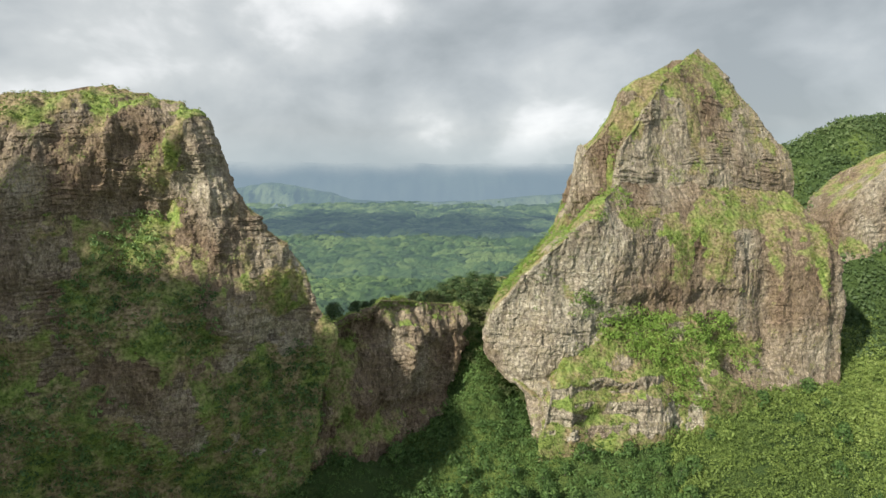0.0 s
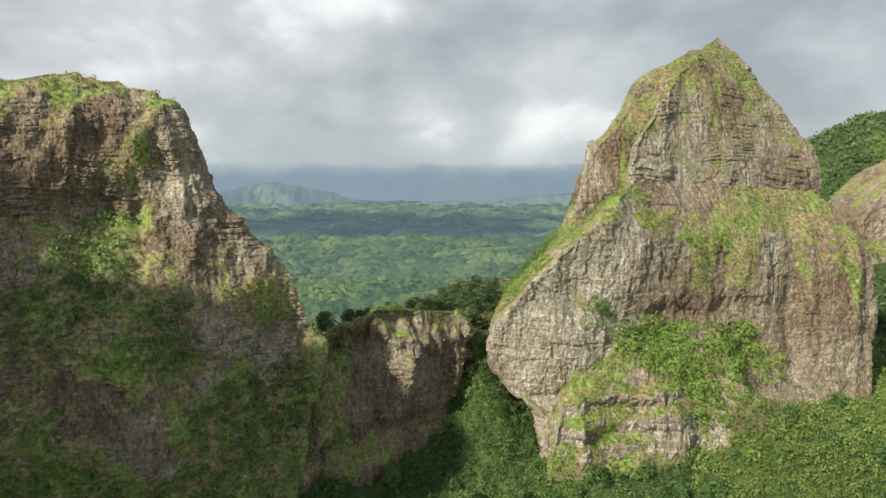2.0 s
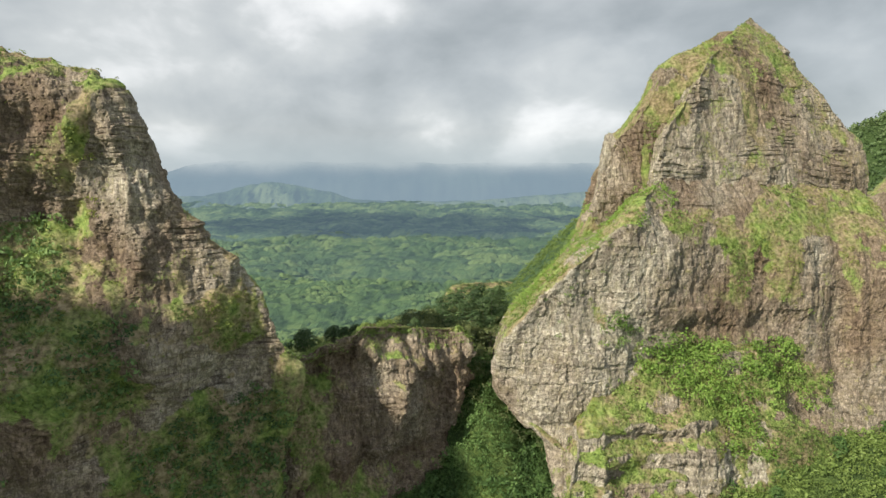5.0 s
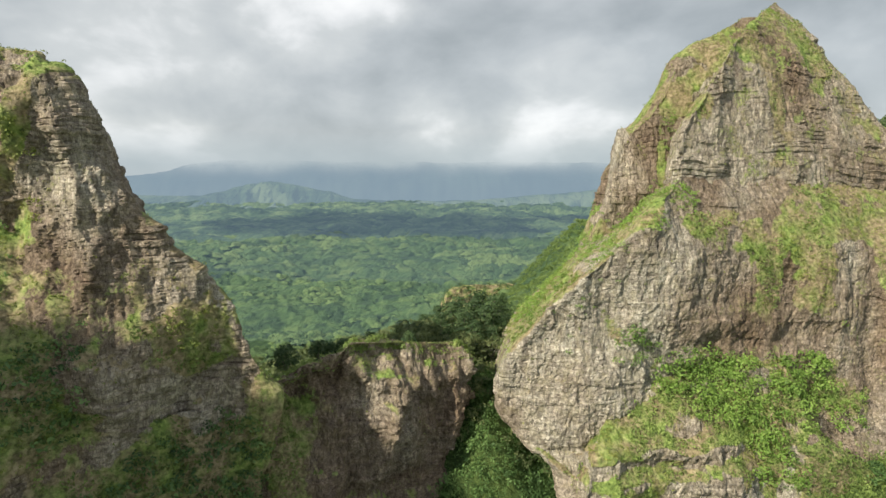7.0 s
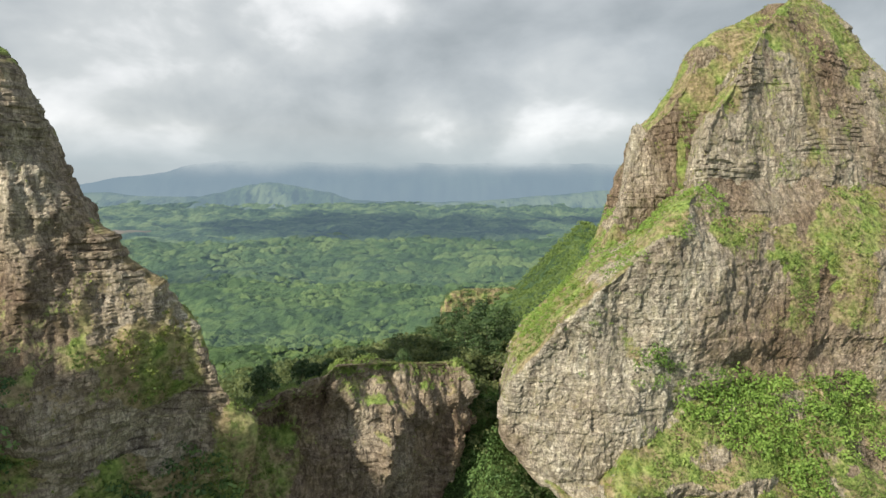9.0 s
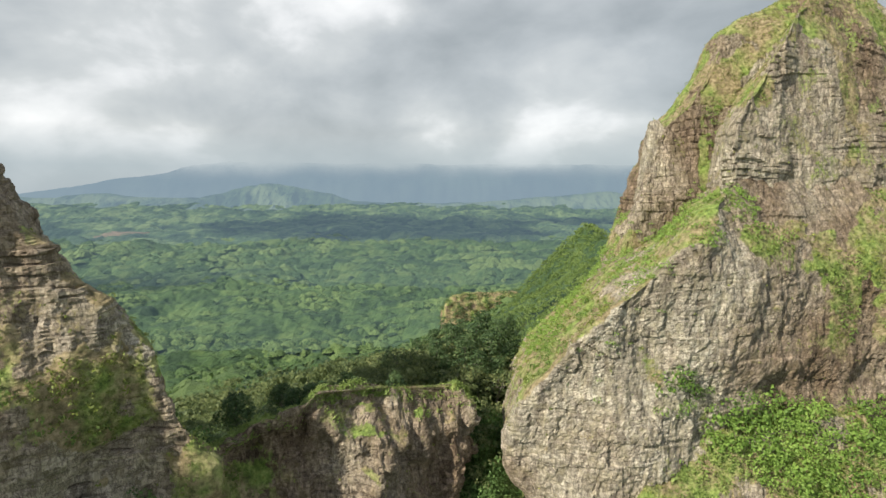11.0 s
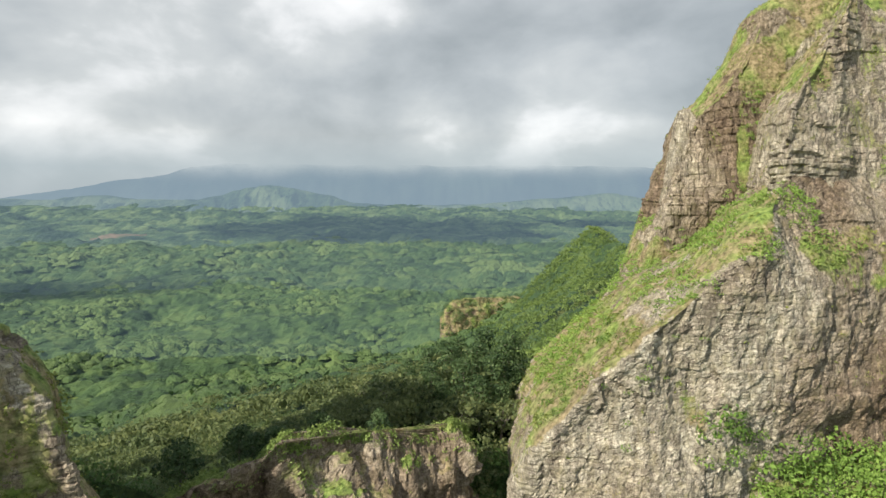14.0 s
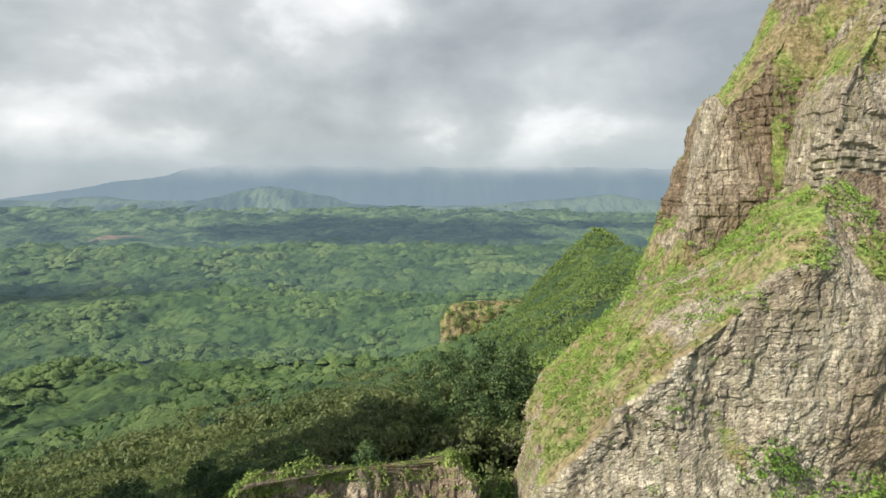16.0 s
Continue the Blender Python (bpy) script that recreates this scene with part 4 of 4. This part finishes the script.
def crowns(name, n, x0, x1, y0, y1, lo, hi, count, leaf, mat, label, seed, cell, height, squash=0.55):
    """Leafy tops of single trees that stand in the forest roof."""
    rng = np.random.default_rng(seed)
    y = y0 + (y1 - y0) * rng.uniform(0, 1, n) ** 1.15
    x = rng.uniform(x0, x1, n)
    keep = (np.abs(x) < 0.78 * (y - 100) + 40) & ((x < 185) | (y > 620))
    x, y = x[keep], y[keep]
    z, _ = roof(x, y, cell, height)
    r = rng.uniform(lo, hi, len(x)) * (0.8 + 0.35 * fbm(x / 130, y / 130, x * 0, 2, 77))
    scatter(name, np.stack([x, y, z - r * squash * 0.25], 1), r, mat, label, "trees", leaf, count, seed, squash)


scatter("tufts", np.vstack(tuft_p), np.concatenate(tuft_r), LEAF_OLIVE, "small tufts of grass and fern in cracks of the rock", "grass", seed=8, count=5, leaf=0.55)

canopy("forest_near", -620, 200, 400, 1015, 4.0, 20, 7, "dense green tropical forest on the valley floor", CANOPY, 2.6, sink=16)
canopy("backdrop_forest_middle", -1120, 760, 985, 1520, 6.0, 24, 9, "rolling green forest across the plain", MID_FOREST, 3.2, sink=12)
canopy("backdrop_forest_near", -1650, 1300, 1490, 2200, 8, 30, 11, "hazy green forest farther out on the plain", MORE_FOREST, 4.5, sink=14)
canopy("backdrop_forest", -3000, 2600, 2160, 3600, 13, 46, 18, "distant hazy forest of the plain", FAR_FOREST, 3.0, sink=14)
crowns("saddle_bushes", 2300, -110, 60, 250, 350, 1.0, 2.7, 24, 0.24, LEAF_SPUR, "mixed bushes and small trees behind the saddle", 64, 18, 4, 0.85)
crowns("slope_trees", 7600, -190, 190, 335, 580, 1.6, 4.4, 13, 0.3, LEAF_SPUR, "mixed green treetops on the slopes behind the saddle", 60, 18, 6, 0.85)
crowns("ridge_trees", 6600, 30, 240, 420, 900, 1.8, 4.2, 16, 0.3, LEAF_RIDGE, "dense treetops on the far green ridge", 63, 18, 10, 0.8)
crowns("forest_crowns", 1500, -520, 230, 404, 850, 1.6, 3.6, 16, 0.31, LEAF_FOREST, "leafy crowns of lesser forest trees", 61, 20, 7)


def umbrellas(name, y0, y1, cell, rings, around, mat, label, seed, share=1.0, leafy=None):
    """Wide flat-topped crowns of tall trees over the forest roof, one to a cell, each lobed and at its own height."""
    rng = np.random.default_rng(seed)
    i, j = np.meshgrid(np.arange(-0.78 * y1 // cell, 0.78 * y1 // cell), np.arange(y0 // cell, y1 // cell))
    x, y = (i.ravel() + rng.uniform(0, 1, i.size)) * cell, (j.ravel() + rng.uniform(0, 1, i.size)) * cell
    stand = fbm(x / 130, y / 130, x * 0, 3, 83)
    keep = (np.abs(x) < 0.76 * (y - 130) + 30) & ((x < 40 + 0.1 * (y - 400)) | (y > 900)) & (rng.uniform(size=x.size) < share * (0.75 + 0.9 * stand))
    x, y, stand = x[keep], y[keep], stand[keep]
    count = len(x)
    r = cell * rng.uniform(0.45, 0.9, count) * (1 + 0.45 * stand)
    z = ground_height(x, y) + 7 * fbm(x / 90, y / 90, x * 0, 3, 43) * smooth(300, 500, y) + rng.uniform(2, 8, count) + 13 * stand
    t, w = np.meshgrid(np.linspace(0.06, 1, rings), np.linspace(0, 2 * np.pi, around, endpoint=False), indexing="ij")
    own = np.arange(count)[:, None, None] * 7.3
    lobed = 1 + 0.42 * vnoise(np.cos(w) * 1.6 + own, np.sin(w) * 1.6 + 0 * own, 0 * w + own, seed) * t
    X = np.cos(w) * t * lobed * r[:, None, None]
    Y = np.sin(w) * t * lobed * r[:, None, None]
    rise = (0.5 * (1 - t ** 2.2) + 0.16 * vnoise(np.cos(w) * t * 3 + own, np.sin(w) * t * 3 - own, 0 * w, seed + 3)) * r[:, None, None] * rng.uniform(0.7, 1.3, (count, 1, 1))
    lean = rng.normal(scale=0.1, size=(2, count, 1, 1))
    p = np.stack([X + x[:, None, None], Y + y[:, None, None], z[:, None, None] + rise + lean[0] * X + lean[1] * Y], -1)
    quads = grid_quads(rings, around, True)
    quads = (quads[None] + (np.arange(count) * rings * around)[:, None, None]).reshape(-1, 4)
    tint = np.repeat(np.clip(0.5 + 1.2 * stand + rng.normal(scale=0.22, size=count), 0, 1), rings * around)
    ob = new(name, mesh_from(name, p.reshape(-1, 3), quads, mat, {"tint": tint}, False))
    tagged(ob, label, "trees", kind="stuff")
    if leafy:
        mat, count, leaf = leafy
        top = np.stack([x, y, z + 0.12 * r], 1)
        scatter(name.replace("trees", "foliage"), top, r * 1.05, mat, "feathery foliage of wide flat-topped trees", "trees", leaf, count, seed + 20, 0.34)


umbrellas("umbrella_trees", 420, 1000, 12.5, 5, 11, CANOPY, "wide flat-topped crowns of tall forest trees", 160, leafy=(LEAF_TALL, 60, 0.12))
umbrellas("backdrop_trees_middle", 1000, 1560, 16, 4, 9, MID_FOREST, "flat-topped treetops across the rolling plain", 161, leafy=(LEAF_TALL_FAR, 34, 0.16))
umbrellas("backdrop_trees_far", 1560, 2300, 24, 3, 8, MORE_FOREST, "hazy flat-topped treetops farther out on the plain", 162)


def bare_field(x, y, length, width):
    """A cleared patch of red-brown earth among the trees, with a ragged border."""
    m, add, link, out = material("hazy_red_earth")
    geo = add("ShaderNodeNewGeometry")
    n = add("ShaderNodeTexNoise", i_Scale=0.05, i_Detail=6.0)
    link(geo.outputs["Position"], n.inputs["Vector"])
    c = ramp(add("ShaderNodeValToRGB"), (0.35, (0.10, 0.11, 0.06)), (0.55, (0.18, 0.13, 0.09)), (0.7, (0.24, 0.17, 0.12)))
    link(n.outputs["Fac"], c.inputs[0])
    b = add("ShaderNodeBsdfPrincipled", i_Roughness=0.95)
    link(c.outputs[0], b.inputs["Base Color"])
    # blue haze painted over the earth as emission
    air = add("ShaderNodeEmission", i_Strength=1.0)
    air.inputs[0].default_value = (0.20, 0.275, 0.33, 1)
    both = add("ShaderNodeMixShader", i_0=0.3)
    link(b.outputs[0], both.inputs[1])
    link(air.outputs[0], both.inputs[2])
    link(both.outputs[0], out.inputs[0])
    rings, turns = np.linspace(0.05, 1, 9), np.linspace(0, 2 * np.pi, 40, endpoint=False)
    R, T = np.meshgrid(rings, turns, indexing="ij")
    edge = 1 + 0.35 * fbm(np.cos(T) * 2, np.sin(T) * 2, T * 0, 3, 301)
    X, Y = x + np.cos(T) * R * length * edge, y + np.sin(T) * R * width * edge
    Z = ground_height(X, Y) + 26 + 3 * fbm(X / 30, Y / 30, X * 0, 3, 302) - 12 * smooth(0.85, 1.0, R)
    p = np.stack([X, Y, Z], -1)
    ob = new("field", mesh_from("field", p.reshape(-1, 3), grid_quads(*R.shape, True), m))
    tagged(ob, "cleared field of bare red-brown earth among trees", "field", kind="structure")


bare_field(-1186, 2300, 125, 80)


# ---- single trees ----
def tube(points, radii, sides=7):
    """A tapered limb through points."""
    v, q = [], []
    for i, (p, r) in enumerate(zip(points, radii)):
        d = Vector(points[min(i + 1, len(points) - 1)]) - Vector(points[max(i - 1, 0)])
        a = d.orthogonal().normalized()
        b = d.normalized().cross(a)
        for k in range(sides):
            w = 2 * math.pi * k / sides
            v.append(Vector(p) + (a * math.cos(w) + b * math.sin(w)) * r)
        if i:
            o = (i - 1) * sides
            q += [(o + k, o + (k + 1) % sides, o + sides + (k + 1) % sides, o + sides + k) for k in range(sides)]
    return v, q


def make_tree(height, spread_to, flat, leaf_mat, seed, label, bare=0.0, leaves_each=130):
    """A tree on its own: a trunk that forks into limbs, a leafy clump round each limb's end."""
    rnd = random.Random(seed)
    rng = np.random.default_rng(seed)
    v, q = [], []

    def put(points, radii):
        a, b = tube(points, radii)
        q.extend(tuple(i + len(v) for i in f) for f in b)
        v.extend(a)
    fork = height * (rnd.uniform(0.35, 0.5) if flat else rnd.uniform(0.18, 0.3))
    lean = (rnd.uniform(-0.6, 0.6), rnd.uniform(-0.6, 0.6))
    put([(0, 0, -1.0), (lean[0] * 0.4, lean[1] * 0.4, fork * 0.55), (lean[0], lean[1], fork), (lean[0] * 1.3, lean[1] * 1.3, height * 0.85)],
        [height * 0.035, height * 0.026, height * 0.02, height * 0.006])
    leaves, tints = [], []
    limbs = 15
    for k in range(limbs):
        w = 2 * math.pi * (k * 0.382) + rnd.uniform(-0.4, 0.4)
        up = (k + 0.5) / limbs
        reach = spread_to * math.sqrt(max(0.1, 1 - (up * (0.6 if flat else 0.95)) ** 2)) * rnd.uniform(0.55, 1.0) * (1.0 if flat else 0.85)
        tip_z = height * (0.62 + 0.34 * up if flat else 0.16 + 0.8 * up) + rnd.uniform(-0.3, 0.3)
        root = (lean[0], lean[1], fork * rnd.uniform(0.7, 1.3))
        tip = (lean[0] + reach * math.cos(w), lean[1] + reach * math.sin(w), tip_z)
        mid = ((root[0] + tip[0]) * 0.5, (root[1] + tip[1]) * 0.5, root[2] * 0.4 + tip_z * 0.6)
        put([root, mid, tip], [height * 0.013, height * 0.008, height * 0.003])
        if rnd.random() < bare:
            continue
        size = spread_to * (rnd.uniform(0.32, 0.5) if flat else rnd.uniform(0.42, 0.6))
        c = leaf_clump(leaves_each if not flat else 48, 0.19 if flat else 1.8 / math.sqrt(leaves_each), rng, 0.38 if flat else 0.8) * size + np.array(tip)
        leaves.append(c)
        tints.append(np.full(len(c), rnd.random()))
    tree = new("tree")
    tree.empty_display_size = 0.5
    trunk = new("trunk", mesh_from("trunk", np.array([tuple(p) for p in v]), np.array(q), BARK))
    trunk.parent = tree
    lv = np.vstack(leaves)
    crown = new("crown", mesh_from("crown", lv, np.arange(len(lv)).reshape(-1, 4), leaf_mat, {"tint": np.concatenate(tints)}, False))
    crown.parent = tree
    return tagged(tree, label, "tree")


def plant(protos, spots, group):
    """Copies of the trees at (x, y, size); the first of each kind is moved to its own spot."""
    used = set()
    for k, (x, y, size, *z) in enumerate(spots):
        proto = protos[k % len(protos)]
        h = z[0] if z else float(ground_height(np.array([float(x)]), np.array([float(y)]))[0]) - 0.2
        m = pose(x, y, h, 0, 0, (k * 137) % 360)
        if k < len(protos):
            proto.matrix_basis = m @ Matrix.Scale(size, 4)
            tagged(proto, group=group)
        else:
            t = copy_thing(proto, m)
            t.scale = (size, size, size)


round_trees = [make_tree(9, 4.2, False, LEAF_DARK, 100 + k, "round dark green tree growing on the grassy saddle") for k in range(2)]
plant(round_trees, [(-43, 236, 0.9, 99.5), (-27.5, 243, 0.75, 101.5), (-36, 246, 0.7, 100.5), (-20, 247, 0.6, 104), (-31, 240, 0.55, 103), (-9, 249, 0.55, 104)], "trees on the saddle")
gap = random.Random(5)
spur_trees = [make_tree(12, 6.5, True, LEAF_SPUR, 110 + k, "olive-green flat-topped tree with tiered branches on the shaded spur") for k in range(4)]
rnd = random.Random(12)
spots = []
while len(spots) < 60:
    y = 268 + 330 * rnd.random() ** 1.3
    x = rnd.gauss(2, 16 + (y - 260) * 0.07)
    if -70 < x < 16 + (y - 260) * 0.12:
        spots.append((x, y, rnd.uniform(0.55, 1.1)))
spots += [(gap.uniform(8, 26), gap.uniform(286, 345), gap.uniform(0.9, 1.4)) for k in range(16)]
spots += [(-20 + 20 * k / 40 + gap.uniform(-9, 9), 258 + 80 * k / 40 + gap.uniform(-4, 4), gap.uniform(0.5, 0.95)) for k in range(40)]
plant(spur_trees, spots, "trees along the spur")


def make_tall_tree(height, reach, label, seed):
    """A tall feathery tree: a straight trunk, whorls of level limbs that grow shorter upwards, fine foliage along each."""
    rnd, rng = random.Random(seed), np.random.default_rng(seed)
    v, q = [], []

    def put(points, radii):
        a, b = tube(points, radii, 5)
        q.extend(tuple(i + len(v) for i in f) for f in b)
        v.extend(a)
    put([(0, 0, -4), (rnd.uniform(-0.3, 0.3), 0.2, height * 0.5), (0, 0, height * 0.98)], [height * 0.022, height * 0.014, height * 0.003])
    leaves, tints = [], []
    for k in range(30):
        up = 0.3 + 0.7 * (k + rnd.random()) / 30
        w = k * 2.4 + rnd.uniform(-0.5, 0.5)
        out = reach * (1 - 0.75 * (up - 0.3) / 0.7) * rnd.uniform(0.6, 1.1)
        tip = (out * math.cos(w), out * math.sin(w), height * up + out * rnd.uniform(-0.1, 0.25))
        put([(0, 0, height * up - out * 0.2), (tip[0] * 0.6, tip[1] * 0.6, tip[2] - 0.2), tip], [height * 0.005, height * 0.0035, height * 0.0015])
        for f in (0.55, 1.0):
            size = reach * rnd.uniform(0.3, 0.46) * (0.75 + 0.4 * f)
            c = leaf_clump(46, 0.15, rng, 0.5) * size + np.array(tip) * [f, f, 1]
            leaves.append(c)
            tints.append(np.full(len(c), rnd.random()))
    tree = new("tree")
    tree.empty_display_size = 0.5
    new("trunk", mesh_from("trunk", np.array([tuple(p) for p in v]), np.array(q), BARK)).parent = tree
    lv = np.vstack(leaves)
    new("crown", mesh_from("crown", lv, np.arange(len(lv)).reshape(-1, 4), LEAF_DARK, {"tint": np.concatenate(tints)}, False)).parent = tree
    return tagged(tree, label, "tree")


tall_trees = [make_tall_tree(20, 5.5, "tall feathery dark green tree on the spur", 140 + k) for k in range(3)]
spots = []
for x, y, top in ((-12, 292, 101), (-6, 300, 104), (0, 296, 106), (5, 305, 108), (9, 296, 107), (13, 306, 109), (17, 300, 107), (21, 310, 109), (24, 304, 103), (-1, 318, 104), (8, 322, 107),
                  (16, 326, 109), (-16, 306, 99), (3, 288, 103), (13, 290, 104), (19, 292, 101), (25, 322, 108), (-8, 330, 98), (4, 338, 102)):
    spots.append((x, y, max(0.55, (top - float(ground_height(np.array([float(x)]), np.array([float(y)]))[0])) / 20)))
plant(tall_trees, spots, "tall trees on the spur")
gully_trees = [make_tree(8, 3.8, False, LEAF_SHADED, 120 + k, "leafy green tree crowding the gully below the cliffs", 0.0, 50) for k in range(3)]
spots = []
while len(spots) < 80:
    x, y = rnd.uniform(-45, 170), rnd.uniform(175, 262)
    if y < 236 + 0.22 * x + (9 if 3 < x < 26 else 0):
        spots.append((x, y, rnd.uniform(0.45, 0.95)))
plant(gully_trees, spots, "trees below the cliffs")
pale_tree = make_tree(11, 6, True, LEAF_OLIVE, 131, "pale half-bare tree with white branches on the steep slope", 0.55)
plant([pale_tree], [(30, 312, 1.0)], "")


# ---- unseen clouds that shade the plain ----
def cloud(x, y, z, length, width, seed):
    """A lumpy cloud, added out of view for its shadow: many round heads over a flat base."""
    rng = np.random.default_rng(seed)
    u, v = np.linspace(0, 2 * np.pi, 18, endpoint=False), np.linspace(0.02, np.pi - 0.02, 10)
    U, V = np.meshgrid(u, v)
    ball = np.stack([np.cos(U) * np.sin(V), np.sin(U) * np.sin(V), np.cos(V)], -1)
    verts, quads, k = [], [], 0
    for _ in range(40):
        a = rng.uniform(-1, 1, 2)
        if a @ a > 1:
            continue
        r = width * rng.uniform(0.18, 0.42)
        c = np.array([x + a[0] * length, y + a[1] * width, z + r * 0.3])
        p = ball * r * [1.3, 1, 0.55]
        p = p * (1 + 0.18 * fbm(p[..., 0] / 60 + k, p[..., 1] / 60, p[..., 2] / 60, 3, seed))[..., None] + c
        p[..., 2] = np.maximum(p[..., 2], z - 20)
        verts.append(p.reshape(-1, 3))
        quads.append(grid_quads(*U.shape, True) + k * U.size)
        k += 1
    ob = new("shade_cloud", mesh_from("shade_cloud", np.vstack(verts), np.vstack(quads), CLOUD))
    tagged(ob, "unseen heaped grey-white cloud added to shade the plain", "cloud", kind="structure")


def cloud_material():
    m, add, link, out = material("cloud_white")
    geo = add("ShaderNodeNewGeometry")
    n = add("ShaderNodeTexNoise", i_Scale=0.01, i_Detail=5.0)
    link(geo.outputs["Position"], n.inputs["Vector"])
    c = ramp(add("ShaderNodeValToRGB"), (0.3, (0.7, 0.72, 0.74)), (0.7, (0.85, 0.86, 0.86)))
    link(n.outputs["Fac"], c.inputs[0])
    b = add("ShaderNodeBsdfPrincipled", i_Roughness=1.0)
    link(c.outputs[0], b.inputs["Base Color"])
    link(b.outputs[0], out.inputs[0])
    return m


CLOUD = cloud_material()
# each cloud stands up-sun of the ground it is meant to darken
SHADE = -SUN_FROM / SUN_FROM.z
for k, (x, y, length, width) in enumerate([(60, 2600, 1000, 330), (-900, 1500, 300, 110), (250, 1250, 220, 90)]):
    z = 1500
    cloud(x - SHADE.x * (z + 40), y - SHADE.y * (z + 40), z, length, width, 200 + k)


# ---- far hills ----
def far_range(name, y, depth, crest, mat, label, step=17, seed=50, rough=0.25, base=PLAIN + 10, soft=False):
    """A chain of hills: crest gives (x, height over the plain). Spurs run down from an even crest."""
    c = np.array(crest, float)
    xs = np.arange(c[0, 0], c[-1, 0], step)
    ys = np.arange(y, y + depth, step)
    X, Y = np.meshgrid(xs, ys)
    top = blur(np.interp(xs, c[:, 0], c[:, 1]), 6, 0)[None, :] + 9 * fbm(X / 160, X * 0, X * 0, 4, seed + 9)
    t = np.clip((Y - y) / depth, 0, 1)
    shape = smooth(0, 0.62, t) * (1 - 0.8 * smooth(0.68, 1, t))
    spurs = np.abs(fbm(X / 150 + 0.3 * fbm(X / 300, Y / 300, X * 0, 2, seed + 3), Y / 420, X * 0, 4, seed)) + 0.5 * np.abs(fbm(X / 60, Y / 150, X * 0, 3, seed + 1))
    Z = base + top * (shape - rough * spurs * 4 * shape * (1 - shape) - 0.12 * rough * spurs)
    p = np.stack([X, Y, Z], -1)
    ob = new(name, mesh_from(name, p.reshape(-1, 3), grid_quads(*X.shape), mat, {"tint": np.clip(0.5 + 1.5 * fbm(X / 200, Y / 200, X * 0, 3, seed + 5), 0, 1).ravel()}, soft))
    tagged(ob, label, "hills", kind="structure")


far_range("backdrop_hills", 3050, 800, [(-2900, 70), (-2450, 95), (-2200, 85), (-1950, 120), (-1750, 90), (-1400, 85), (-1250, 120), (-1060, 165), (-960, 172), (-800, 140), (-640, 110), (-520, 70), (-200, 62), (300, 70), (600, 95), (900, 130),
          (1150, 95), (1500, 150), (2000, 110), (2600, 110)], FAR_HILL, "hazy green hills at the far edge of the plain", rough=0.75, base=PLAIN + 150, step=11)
def lift_into_cloud(m, low, high):
    """Lets the cloud that lies on the tops swallow them."""
    nodes, links = m.node_tree.nodes, m.node_tree.links
    out = next(n for n in nodes if n.type == "OUTPUT_MATERIAL")
    surface = out.inputs[0].links[0].from_socket
    geo, cut, noise, span = (nodes.new("ShaderNode" + k) for k in ("NewGeometry", "SeparateXYZ", "TexNoise", "MapRange"))
    links.new(geo.outputs["Position"], cut.inputs[0])
    links.new(geo.outputs["Position"], noise.inputs["Vector"])
    noise.inputs["Scale"].default_value = 0.0035
    noise.inputs["Detail"].default_value = 5.0
    rag = nodes.new("ShaderNodeMath")
    rag.operation = "MULTIPLY_ADD"
    rag.inputs[1].default_value = 150.0
    links.new(noise.outputs["Fac"], rag.inputs[0])
    links.new(cut.outputs["Z"], rag.inputs[2])
    for k, v in ((1, low + 75.0), (2, high + 75.0), (3, 0.0), (4, 1.0)):
        span.inputs[k].default_value = v
    span.interpolation_type = "SMOOTHSTEP"
    links.new(rag.outputs[0], span.inputs[0])
    clear, both = nodes.new("ShaderNodeBsdfTransparent"), nodes.new("ShaderNodeMixShader")
    links.new(span.outputs[0], both.inputs[0])
    links.new(surface, both.inputs[1])
    links.new(clear.outputs[0], both.inputs[2])
    links.new(both.outputs[0], out.inputs[0])


lift_into_cloud(FAR_MOUNTAIN, 230, 420)
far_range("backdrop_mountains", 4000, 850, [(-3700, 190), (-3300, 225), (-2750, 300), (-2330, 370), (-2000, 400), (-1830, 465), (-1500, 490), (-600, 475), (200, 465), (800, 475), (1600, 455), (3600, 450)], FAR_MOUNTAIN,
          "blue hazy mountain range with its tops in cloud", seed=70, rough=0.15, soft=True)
